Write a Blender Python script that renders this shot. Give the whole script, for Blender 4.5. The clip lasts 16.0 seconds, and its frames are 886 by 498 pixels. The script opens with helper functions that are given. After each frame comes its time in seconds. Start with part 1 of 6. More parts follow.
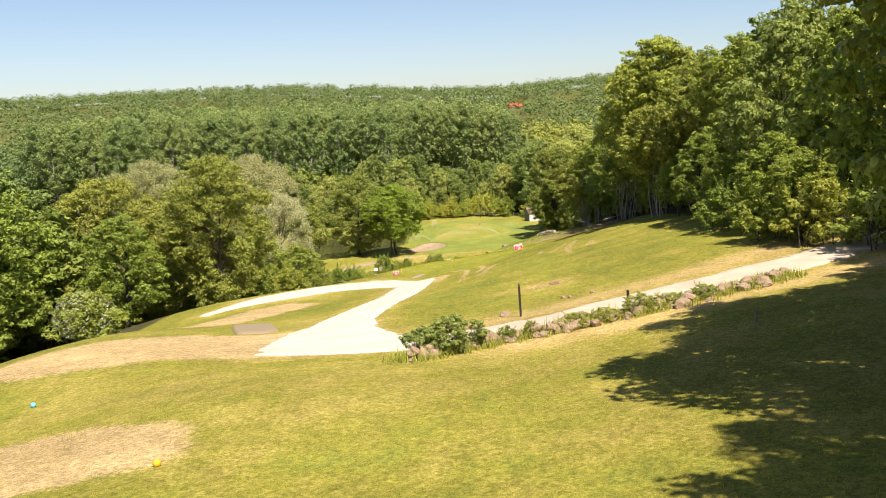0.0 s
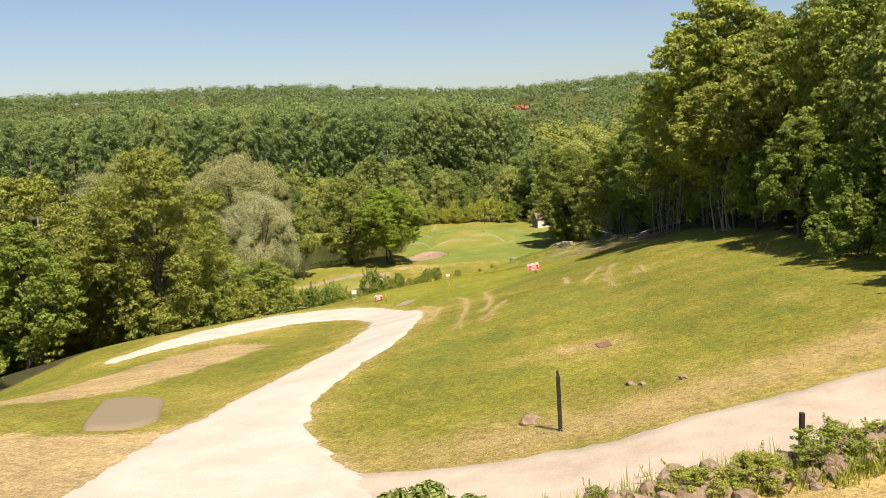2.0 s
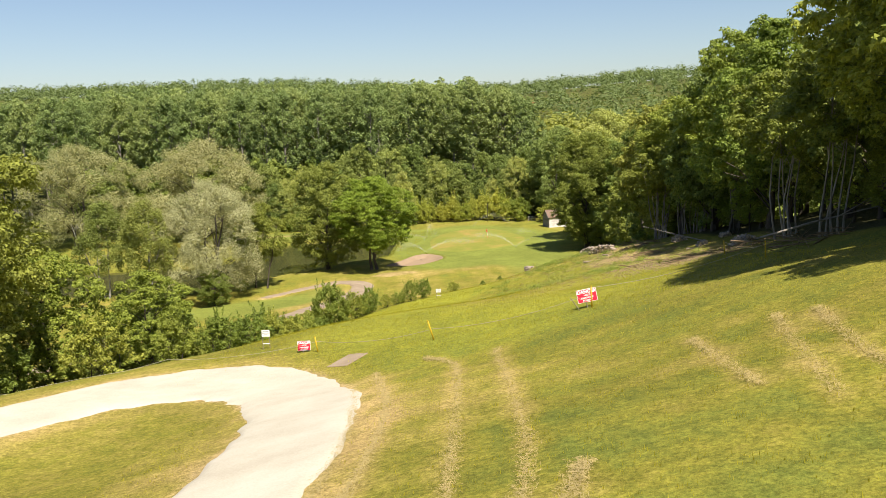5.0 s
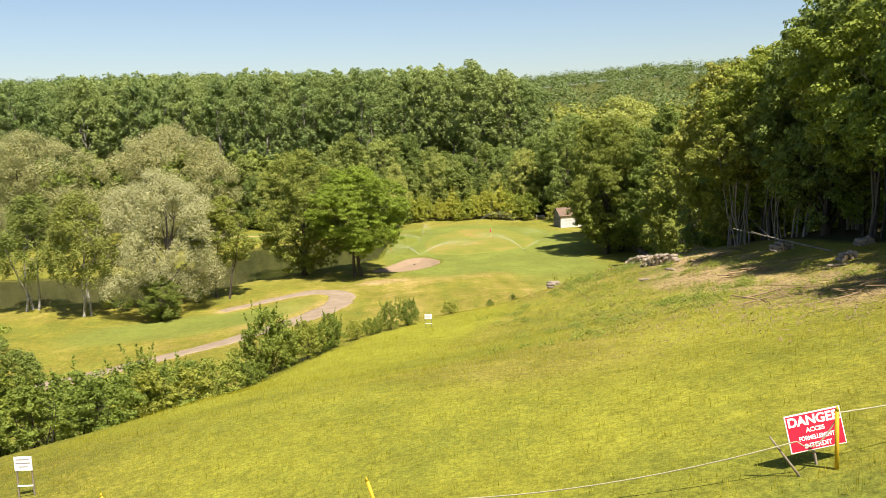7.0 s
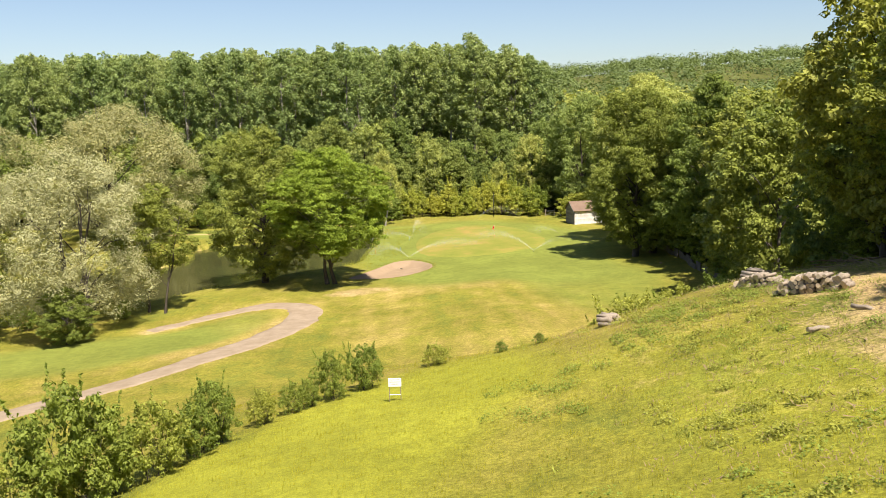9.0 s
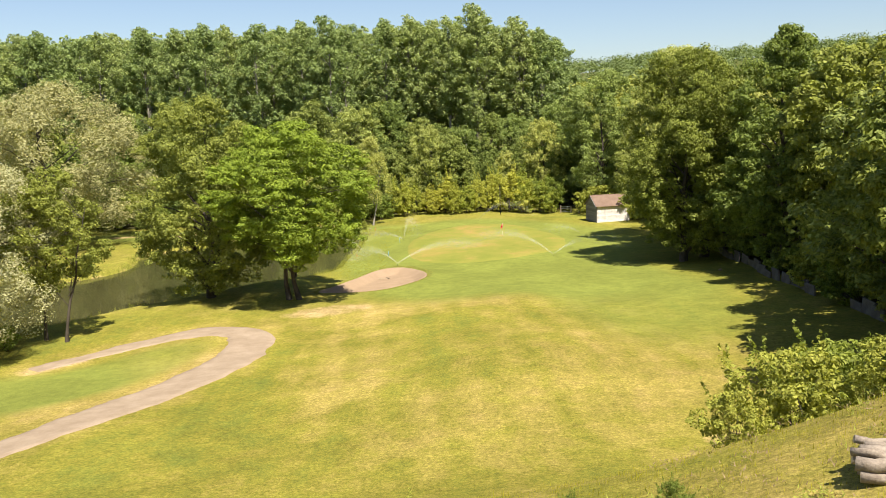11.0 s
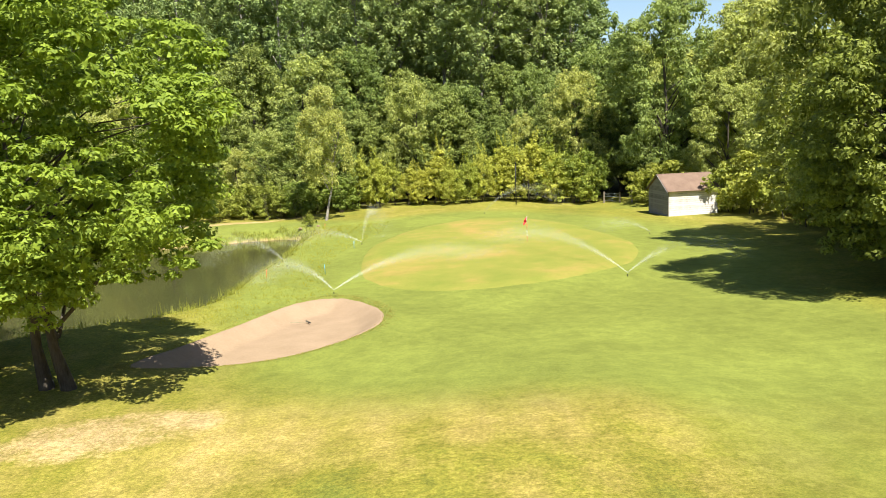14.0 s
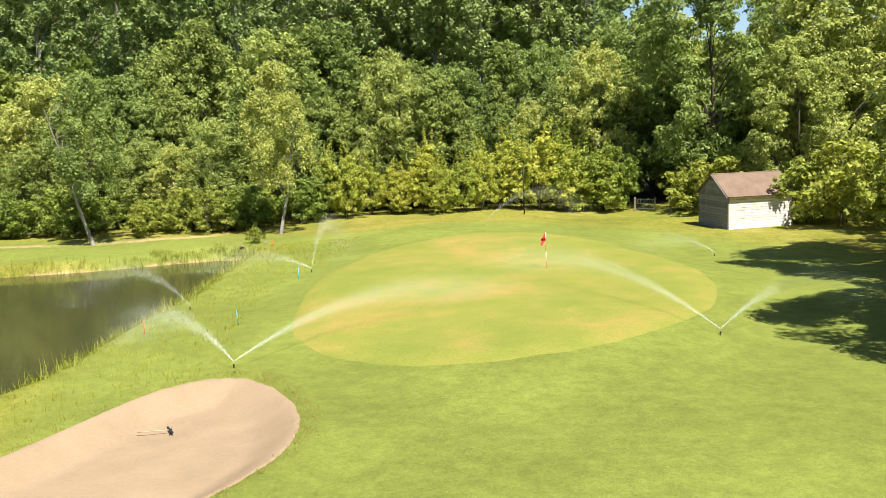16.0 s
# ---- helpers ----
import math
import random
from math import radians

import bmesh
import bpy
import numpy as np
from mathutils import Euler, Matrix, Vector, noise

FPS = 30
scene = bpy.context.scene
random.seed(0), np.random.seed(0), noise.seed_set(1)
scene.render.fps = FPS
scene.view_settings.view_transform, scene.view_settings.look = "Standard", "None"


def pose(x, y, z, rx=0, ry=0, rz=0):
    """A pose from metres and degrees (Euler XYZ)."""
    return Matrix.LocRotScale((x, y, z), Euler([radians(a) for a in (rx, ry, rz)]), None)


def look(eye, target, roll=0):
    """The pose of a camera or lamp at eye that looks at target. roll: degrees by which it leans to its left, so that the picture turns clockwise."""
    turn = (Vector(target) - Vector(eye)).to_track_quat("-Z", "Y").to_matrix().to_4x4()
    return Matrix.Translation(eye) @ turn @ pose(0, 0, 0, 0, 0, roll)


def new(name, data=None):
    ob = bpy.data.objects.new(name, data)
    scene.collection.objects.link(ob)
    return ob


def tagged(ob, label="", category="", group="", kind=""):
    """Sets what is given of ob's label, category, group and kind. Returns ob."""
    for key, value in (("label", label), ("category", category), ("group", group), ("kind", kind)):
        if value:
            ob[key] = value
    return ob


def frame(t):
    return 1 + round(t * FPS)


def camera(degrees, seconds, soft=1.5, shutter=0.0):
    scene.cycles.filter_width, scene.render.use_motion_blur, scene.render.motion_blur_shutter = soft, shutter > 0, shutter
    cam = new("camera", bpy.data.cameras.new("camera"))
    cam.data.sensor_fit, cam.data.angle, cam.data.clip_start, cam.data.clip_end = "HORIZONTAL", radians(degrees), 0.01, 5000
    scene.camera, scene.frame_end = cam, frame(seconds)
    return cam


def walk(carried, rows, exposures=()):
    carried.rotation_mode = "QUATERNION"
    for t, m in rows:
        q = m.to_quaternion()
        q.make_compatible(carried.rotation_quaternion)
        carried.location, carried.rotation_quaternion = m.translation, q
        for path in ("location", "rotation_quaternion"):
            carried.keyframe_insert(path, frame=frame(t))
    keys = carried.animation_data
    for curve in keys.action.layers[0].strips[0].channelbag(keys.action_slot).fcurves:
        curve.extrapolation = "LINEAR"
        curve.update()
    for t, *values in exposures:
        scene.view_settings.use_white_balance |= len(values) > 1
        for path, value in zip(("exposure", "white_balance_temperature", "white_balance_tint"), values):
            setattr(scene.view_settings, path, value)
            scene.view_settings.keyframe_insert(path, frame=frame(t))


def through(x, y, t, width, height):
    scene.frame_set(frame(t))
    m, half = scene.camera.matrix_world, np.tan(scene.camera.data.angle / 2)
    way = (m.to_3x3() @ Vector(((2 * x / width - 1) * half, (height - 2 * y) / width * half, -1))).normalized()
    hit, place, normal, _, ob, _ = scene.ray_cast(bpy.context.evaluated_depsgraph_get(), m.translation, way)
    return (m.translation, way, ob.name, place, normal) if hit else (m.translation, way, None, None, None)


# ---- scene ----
cam = camera(55.0, 16.0, 0.8)
PATH = [
    (0, (0.012, 8.553, 34.146), (-0.045, 10.529, 33.842), -2.8),
    (0.5, (0.05, 12.986, 33.731), (-0.011, 14.963, 33.431), -2.6),
    (1, (0.17, 17.528, 33.406), (0.105, 19.505, 33.107), -2.6),
    (1.5, (0.294, 22.243, 33.041), (0.226, 24.22, 32.745), -2.5),
    (2, (0.298, 27.108, 32.602), (0.232, 29.085, 32.306), -2.4),
    (2.5, (0.316, 32.077, 31.935), (0.25, 34.054, 31.64), -2.3),
    (3, (0.367, 37.265, 31.189), (0.3, 39.242, 30.894), -2.3),
    (3.5, (0.425, 42.503, 30.44), (0.358, 44.48, 30.147), -2.2),
    (4, (0.476, 47.698, 29.689), (0.408, 49.675, 29.397), -2.2),
    (4.2, (0.458, 49.795, 29.411), (0.391, 51.772, 29.117), -2.1),
    (6.3, (0.35, 73.702, 26.587), (0.278, 75.679, 26.29), -1.9),
    (6.5, (0.301, 75.976, 26.305), (0.23, 77.952, 26.007), -1.6),
    (7, (0.201, 82.041, 25.532), (0.131, 84.018, 25.234), -1.7),
    (7.5, (0.312, 87.927, 24.797), (0.235, 89.903, 24.499), -1.8),
    (8, (0.363, 94.244, 24.164), (0.283, 96.219, 23.862), -2.0),
    (8.5, (0.38, 100.651, 23.404), (0.299, 102.626, 23.097), -2.0),
    (9, (0.123, 107.299, 22.345), (0.055, 109.275, 22.039), -1.6),
    (9.2, (0.184, 109.993, 22.051), (0.113, 111.967, 21.737), -1.6),
    (11.3, (-0.349, 135.838, 18.517), (-0.418, 137.814, 18.216), -1.9),
    (11.5, (-0.328, 138.835, 18.361), (-0.397, 140.811, 18.055), -1.8),
    (12, (-0.355, 146.619, 17.218), (-0.425, 148.594, 16.915), -1.7),
    (12.5, (-0.465, 154.608, 15.979), (-0.534, 156.583, 15.675), -1.7),
    (13, (-0.518, 162.742, 14.646), (-0.588, 164.718, 14.344), -1.8),
    (13.5, (-0.501, 170.853, 13.452), (-0.573, 172.828, 13.149), -1.9),
    (14, (-0.487, 178.328, 12.594), (-0.558, 180.304, 12.289), -1.8),
    (14.5, (-0.396, 185.262, 11.764), (-0.469, 187.238, 11.465), -1.8),
    (15, (-0.379, 191.257, 11.076), (-0.45, 193.234, 10.781), -1.8),
    (15.5, (-0.282, 195.728, 10.798), (-0.353, 197.705, 10.504), -1.8),
    (16, (-0.241, 199.249, 10.712), (-0.309, 201.226, 10.422), -1.9),
]
walk(cam, [(t, look(eye, target, roll)) for t, eye, target, roll in PATH],
     [(0, 1.10, 6550, 14), (1, 1.02, 6550, 14), (2, 0.83, 6550, 14), (4, 0.86, 6500, 12), (6.5, 1.0, 6600, 11), (9, 1.08, 6600, 12), (12, 1.12, 6500, 11), (14, 1.26, 6250, 8), (16, 1.20, 6200, 6)])
# ---- light: clear summer day, sun behind and to the right of the flight ----
SUN_EL, SUN_AZ = radians(60), radians(150)          # azimuth from +y towards +x
sun_way = Vector((math.sin(SUN_AZ) * math.cos(SUN_EL), math.cos(SUN_AZ) * math.cos(SUN_EL), math.sin(SUN_EL)))
sun = new("sun", bpy.data.lights.new("sun", "SUN"))
sun.data.energy, sun.data.angle, sun.data.color = 5.0, radians(0.53), (1.0, 0.94, 0.82)
sun.matrix_basis = look(sun_way * 100, (0, 0, 0))
world = bpy.data.worlds.new("sky")
scene.world = world
world.use_nodes = True
wn = world.node_tree.nodes
sky = wn.new("ShaderNodeTexSky")
sky.sky_type, sky.sun_disc, sky.sun_elevation, sky.sun_rotation = "NISHITA", False, SUN_EL, SUN_AZ
sky.altitude, sky.air_density, sky.dust_density, sky.ozone_density = 100, 1.0, 0.7, 2.2
back = wn["Background"]
back.inputs["Strength"].default_value = 0.065
haze = wn.new("ShaderNodeMix")
haze.data_type, haze.blend_type = "RGBA", "MULTIPLY"
haze.inputs["Factor"].default_value, haze.inputs["B"].default_value = 1.0, (1.0, 0.985, 1.0, 1)
world.node_tree.links.new(sky.outputs[0], haze.inputs["A"])
world.node_tree.links.new(haze.outputs["Result"], back.inputs["Color"])
scene.view_settings.exposure = 1.1
# ---- materials ----
def material(name, rough=0.8, spec=0.3):
    m = bpy.data.materials.new(name)
    m.use_nodes = True
    b = m.node_tree.nodes["Principled BSDF"]
    b.inputs["Roughness"].default_value = rough
    b.inputs["Specular IOR Level"].default_value = spec
    return m, m.node_tree.nodes, m.node_tree.links, b


def noise_at(nodes, links, scale, detail=4.0, rough=0.6, coord="Object", stretch=None):
    tc = nodes.new("ShaderNodeTexCoord")
    n = nodes.new("ShaderNodeTexNoise")
    n.inputs["Scale"].default_value, n.inputs["Detail"].default_value, n.inputs["Roughness"].default_value = scale, detail, rough
    src = tc.outputs[coord]
    if stretch:
        mp = nodes.new("ShaderNodeMapping")
        mp.inputs["Scale"].default_value = stretch
        links.new(src, mp.inputs["Vector"])
        src = mp.outputs[0]
    links.new(src, n.inputs["Vector"])
    return n.outputs["Fac"]


def ramp(nodes, links, fac, stops):
    r = nodes.new("ShaderNodeValToRGB")
    while len(r.color_ramp.elements) < len(stops):
        r.color_ramp.elements.new(0.5)
    for e, (p, c) in zip(r.color_ramp.elements, stops):
        e.position, e.color = p, (*c, 1) if len(c) == 3 else c
    links.new(fac, r.inputs[0])
    return r.outputs[0]


def mix(nodes, links, fac, a, b, kind="MIX"):
    n = nodes.new("ShaderNodeMix")
    n.data_type, n.blend_type = "RGBA", kind
    for sock, v in ((n.inputs["Factor"], fac), (n.inputs["A"], a), (n.inputs["B"], b)):
        if isinstance(v, (int, float)):
            sock.default_value = v
        elif isinstance(v, tuple):
            sock.default_value = (*v, 1)
        else:
            links.new(v, sock)
    return n.outputs["Result"]


def calc(nodes, links, op, a, b=0.0, c=0.0):
    n = nodes.new("ShaderNodeMath")
    n.operation = op
    for sock, v in zip(n.inputs, (a, b, c)):
        if isinstance(v, (int, float)):
            sock.default_value = v
        else:
            links.new(v, sock)
    return n.outputs[0]


def span(nodes, links, v, lo, hi, to_lo=0.0, to_hi=1.0):
    n = nodes.new("ShaderNodeMapRange")
    n.interpolation_type = "SMOOTHSTEP"
    for sock, x in zip(n.inputs, (v, lo, hi, to_lo, to_hi)):
        if isinstance(x, (int, float)):
            sock.default_value = x
        else:
            links.new(x, sock)
    return n.outputs[0]


def bump(nodes, links, b, height, strength=0.4, dist=0.05):
    n = nodes.new("ShaderNodeBump")
    n.inputs["Strength"].default_value, n.inputs["Distance"].default_value = strength, dist
    links.new(height, n.inputs["Height"])
    links.new(n.outputs[0], b.inputs["Normal"])


def field(nodes, name):
    a = nodes.new("ShaderNodeAttribute")
    a.attribute_name = name
    return a.outputs["Fac"]


def rough_mat(name, dark, light, scale=3.0, fine=40.0, rough=0.85, relief=0.4, dist=0.02, spec=0.3, metal=0.0, coord="Object", stretch=None):
    """A surface whose colour wanders between dark and light at two scales, with fine relief."""
    m, n, l, b = material(name, rough, spec)
    big, small = noise_at(n, l, scale, 3, 0.6, coord, stretch), noise_at(n, l, fine, 3, 0.7, coord, stretch)
    fac = calc(n, l, "ADD", calc(n, l, "MULTIPLY", big, 0.6), calc(n, l, "MULTIPLY", small, 0.4))
    l.new(ramp(n, l, fac, [(0.33, dark), (0.67, light)]), b.inputs["Base Color"])
    b.inputs["Metallic"].default_value = metal
    bump(n, l, b, small, relief, dist)
    return m


def board_mat(name, dark, light):
    """Weathered boards: each one a shade of its own, with long grain, grey stains and bleached streaks."""
    m, n, l, b = material(name, 0.92, 0.15)
    info = n.new("ShaderNodeObjectInfo")
    grain, stain, fleck = noise_at(n, l, 5.0, 4, 0.7, "Object", (0.35, 0.35, 12)), noise_at(n, l, 1.1, 4, 0.7), noise_at(n, l, 14.0, 3, 0.7, "Object", (0.5, 0.5, 3))
    fac = calc(n, l, "ADD", calc(n, l, "MULTIPLY", grain, 0.4), calc(n, l, "MULTIPLY", stain, 0.45))
    fac = calc(n, l, "ADD", fac, calc(n, l, "MULTIPLY", fleck, 0.25))
    fac = calc(n, l, "ADD", fac, calc(n, l, "MULTIPLY", calc(n, l, "SUBTRACT", info.outputs["Random"], 0.5), 0.16))
    l.new(ramp(n, l, fac, [(0.36, dark), (0.58, light)]), b.inputs["Base Color"])
    bump(n, l, b, grain, 0.5, 0.01)
    return m


def leaf_mat(name, dark, light, spread=0.25, through=0.28, rough=0.5, spec=0.12, grain=9.0):
    """Leaves: each leaf a shade of its own, each plant a tint of its own, light passing through the blade."""
    m, n, l, b = material(name, rough, spec)
    geo, info = n.new("ShaderNodeNewGeometry"), n.new("ShaderNodeObjectInfo")
    patch = noise_at(n, l, 0.35, 2, 0.5)
    vein = noise_at(n, l, grain, 2, 0.7)
    fac = calc(n, l, "ADD", calc(n, l, "MULTIPLY", geo.outputs["Random Per Island"], 0.45), calc(n, l, "MULTIPLY", patch, 0.25))
    fac = calc(n, l, "ADD", fac, calc(n, l, "MULTIPLY", span(n, l, vein, 0.3, 0.7), 0.3))
    col = ramp(n, l, fac, [(0.12, dark), (0.85, light)])
    bump(n, l, b, vein, 0.4, 0.08)
    hsv = n.new("ShaderNodeHueSaturation")
    l.new(span(n, l, info.outputs["Random"], 0, 1, 0.5 - 0.035 * spread / 0.25, 0.5 + 0.02 * spread / 0.25), hsv.inputs["Hue"])
    l.new(span(n, l, info.outputs["Random"], 1, 0, 1 - spread, 1 + spread), hsv.inputs["Value"])
    l.new(col, hsv.inputs["Color"])
    l.new(hsv.outputs[0], b.inputs["Base Color"])
    tr = n.new("ShaderNodeBsdfTranslucent")
    warm = mix(n, l, 1.0, hsv.outputs[0], (1.4, 1.45, 0.75), "MULTIPLY")
    l.new(warm, tr.inputs["Color"])
    sh = n.new("ShaderNodeMixShader")
    sh.inputs[0].default_value = through
    l.new(b.outputs[0], sh.inputs[1])
    l.new(tr.outputs[0], sh.inputs[2])
    l.new(sh.outputs[0], n["Material Output"].inputs["Surface"])
    return m


def ground_mat():
    m, n, l, b = material("ground", 0.95, 0.1)
    wide, mid, fine = noise_at(n, l, 0.045, 3, 0.55), noise_at(n, l, 0.35, 5, 0.65), noise_at(n, l, 5.0, 4, 0.75)
    blades = noise_at(n, l, 28.0, 3, 0.8)
    ragged = calc(n, l, "ADD", calc(n, l, "SUBTRACT", mid, 0.5), calc(n, l, "MULTIPLY", calc(n, l, "SUBTRACT", fine, 0.5), 0.7))
    # mown and rough grass: green to straw
    streak = noise_at(n, l, 0.5, 4, 0.65, "Object", (2.2, 0.5, 1))
    ragged = calc(n, l, "ADD", ragged, calc(n, l, "MULTIPLY", calc(n, l, "SUBTRACT", streak, 0.5), 0.5))
    dryness = calc(n, l, "ADD", field(n, "dry"), calc(n, l, "MULTIPLY", ragged, 0.9))
    dryness = calc(n, l, "ADD", dryness, calc(n, l, "MULTIPLY", calc(n, l, "SUBTRACT", wide, 0.5), 0.8))
    col = ramp(n, l, dryness, [(0.0, (0.135, 0.150, 0.025)), (0.3, (0.189, 0.173, 0.025)), (0.6, (0.273, 0.217, 0.053)), (1.0, (0.385, 0.273, 0.105))])
    lush = calc(n, l, "ADD", field(n, "lush"), calc(n, l, "MULTIPLY", ragged, 0.3))
    col = mix(n, l, span(n, l, lush, 0.3, 0.85), col, (0.248, 0.245, 0.026))
    fresh = calc(n, l, "ADD", field(n, "fresh"), calc(n, l, "MULTIPLY", ragged, 0.22))
    col = mix(n, l, span(n, l, fresh, 0.25, 0.8), col, (0.166, 0.186, 0.036))
    wear = calc(n, l, "ADD", field(n, "bare"), calc(n, l, "MULTIPLY", ragged, 0.8))
    soil = ramp(n, l, calc(n, l, "ADD", calc(n, l, "MULTIPLY", mid, 0.6), calc(n, l, "MULTIPLY", fine, 0.4)), [(0.3, (0.305, 0.207, 0.090)), (0.7, (0.425, 0.315, 0.150))])
    col = mix(n, l, span(n, l, wear, 0.35, 0.75), col, soil)
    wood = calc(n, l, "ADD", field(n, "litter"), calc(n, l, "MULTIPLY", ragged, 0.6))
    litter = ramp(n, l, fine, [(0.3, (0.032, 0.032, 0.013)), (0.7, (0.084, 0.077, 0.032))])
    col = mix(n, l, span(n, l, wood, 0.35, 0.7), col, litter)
    grit = noise_at(n, l, 11.0, 2, 0.8)
    shade = span(n, l, calc(n, l, "ADD", calc(n, l, "MULTIPLY", blades, 0.5), calc(n, l, "MULTIPLY", grit, 0.5)), 0.36, 0.64, 0.55, 1.42)
    rough_turf = span(n, l, calc(n, l, "MAXIMUM", field(n, "fresh"), calc(n, l, "MULTIPLY", field(n, "lush"), 0.5)), 0.15, 0.7, 0.72, 0.26)
    col = mix(n, l, rough_turf, col, mix(n, l, 1.0, col, shade, "MULTIPLY"))
    col = mix(n, l, rough_turf, col, mix(n, l, 1.0, col, span(n, l, fine, 0.34, 0.66, 0.76, 1.22), "MULTIPLY"))
    blotch = noise_at(n, l, 0.16, 3, 0.6)
    col = mix(n, l, 1.0, col, span(n, l, blotch, 0.3, 0.7, 0.88, 1.11), "MULTIPLY")
    tufts = noise_at(n, l, 1.3, 4, 0.7)
    col = mix(n, l, 1.0, col, span(n, l, tufts, 0.32, 0.68, 0.88, 1.10), "MULTIPLY")
    l.new(col, b.inputs["Base Color"])
    bump(n, l, b, calc(n, l, "ADD", blades, fine), 0.55, 0.06)
    return m


MAT = {
    "ground": ground_mat(),
    "gravel": rough_mat("pale_gravel", (0.376, 0.334, 0.259), (0.498, 0.456, 0.372), 0.5, 14, 0.95, 0.5, 0.02, 0.1),
    "track": rough_mat("track_gravel", (0.347, 0.273, 0.194), (0.496, 0.405, 0.309), 0.7, 16, 0.95, 0.5, 0.02, 0.1),
    "footpath": rough_mat("footpath_grit", (0.215, 0.16, 0.108), (0.315, 0.245, 0.175), 0.8, 18, 0.95, 0.4, 0.01, 0.1),
    "sand": rough_mat("bunker_sand", (0.240, 0.169, 0.106), (0.306, 0.218, 0.141), 0.6, 9, 0.95, 0.35, 0.02, 0.1),
    "stone": rough_mat("field_stone", (0.146, 0.096, 0.060), (0.347, 0.246, 0.161), 2.5, 22, 0.9, 0.7, 0.02),
    "bark": rough_mat("bark", (0.035, 0.028, 0.021), (0.119, 0.098, 0.077), 2, 14, 0.95, 0.8, 0.03, 0.2, 0, "Object", (1, 1, 0.25)),
    "stem_bark": rough_mat("stem_bark", (0.062, 0.053, 0.041), (0.186, 0.161, 0.130), 2, 12, 0.95, 0.6, 0.02, 0.2, 0, "Object", (1, 1, 0.4)),
    "pale_bark": rough_mat("pale_bark", (0.140, 0.119, 0.091), (0.364, 0.329, 0.280), 1.5, 9, 0.9, 0.5, 0.02, 0.2, 0, "Object", (1, 1, 0.6)),
    "white_bark": rough_mat("white_bark", (0.16, 0.14, 0.11), (0.56, 0.53, 0.47), 1.2, 7, 0.9, 0.5, 0.02, 0.2, 0, "Object", (1, 1, 0.8)),
    "maple": leaf_mat("maple_leaf", (0.109, 0.156, 0.021), (0.321, 0.392, 0.048), 0.05, 0.30),
    "broad": leaf_mat("broad_leaf", (0.078, 0.108, 0.024), (0.276, 0.322, 0.066), 0.12, 0.28),
    "olive": leaf_mat("olive_leaf", (0.104, 0.120, 0.022), (0.321, 0.346, 0.067), 0.10, 0.28),
    "dark": leaf_mat("dark_leaf", (0.071, 0.106, 0.029), (0.286, 0.337, 0.081), 0.12, 0.26),
    "sunny": leaf_mat("sunny_leaf", (0.123, 0.163, 0.048), (0.459, 0.500, 0.144), 0.18, 0.35),
    "poplar": leaf_mat("poplar_leaf", (0.113, 0.151, 0.053), (0.354, 0.421, 0.144), 0.1, 0.30, 0.5, 0.12, 5.0),
    "far": leaf_mat("far_leaf", (0.064, 0.091, 0.035), (0.200, 0.251, 0.091), 0.12, 0.3, 0.6, 0.1, 1.2),
    "valley": leaf_mat("valley_leaf", (0.095, 0.118, 0.027), (0.300, 0.322, 0.073), 0.10, 0.3, 0.6, 0.1, 2.5),
    "willow": leaf_mat("silver_leaf", (0.268, 0.264, 0.133), (0.497, 0.478, 0.264), 0.05, 0.30),
    "grey_willow": leaf_mat("grey_willow_leaf", (0.199, 0.203, 0.088), (0.437, 0.416, 0.194), 0.05, 0.28),
    "birch": leaf_mat("birch_leaf", (0.111, 0.137, 0.034), (0.305, 0.332, 0.081), 0.08, 0.32),
    "ash": leaf_mat("ash_leaf", (0.094, 0.130, 0.022), (0.347, 0.391, 0.064), 0.12, 0.30),
    "fresh": leaf_mat("edge_leaf", (0.089, 0.130, 0.025), (0.336, 0.387, 0.068), 0.14, 0.30),
    "yellow": leaf_mat("yellow_leaf", (0.219, 0.252, 0.036), (0.502, 0.510, 0.101), 0.12, 0.36),
    "shrub": leaf_mat("shrub_leaf", (0.110, 0.142, 0.023), (0.335, 0.378, 0.073), 0.18, 0.34, 0.5, 0.12, 14.0),
    "grass": leaf_mat("grass_blade", (0.273, 0.256, 0.018), (0.427, 0.374, 0.045), 0.1, 0.42, 0.7, 0.1),
    "fringe": leaf_mat("dry_fringe", (0.188, 0.175, 0.037), (0.413, 0.319, 0.094), 0.1, 0.3, 0.7, 0.1),
    "straw": rough_mat("cut_straw", (0.280, 0.217, 0.084), (0.420, 0.329, 0.147), 2.0, 30, 0.9, 0.3, 0.01, 0.1),
}
# ---- shapes ----
def mesh_of(name, verts, faces, mat=None, smooth=False):
    me = bpy.data.meshes.new(name)
    verts, faces = np.asarray(verts, float), np.asarray(faces, int)
    me.vertices.add(len(verts))
    me.vertices.foreach_set("co", verts.ravel())
    k = faces.shape[1]
    me.loops.add(faces.size)
    me.loops.foreach_set("vertex_index", faces.ravel())
    me.polygons.add(len(faces))
    me.polygons.foreach_set("loop_start", np.arange(len(faces)) * k)
    me.polygons.foreach_set("loop_total", np.full(len(faces), k))
    if smooth:
        me.polygons.foreach_set("use_smooth", np.ones(len(faces), bool))
    me.update(calc_edges=True)
    if mat:
        me.materials.append(MAT[mat] if isinstance(mat, str) else mat)
    return me


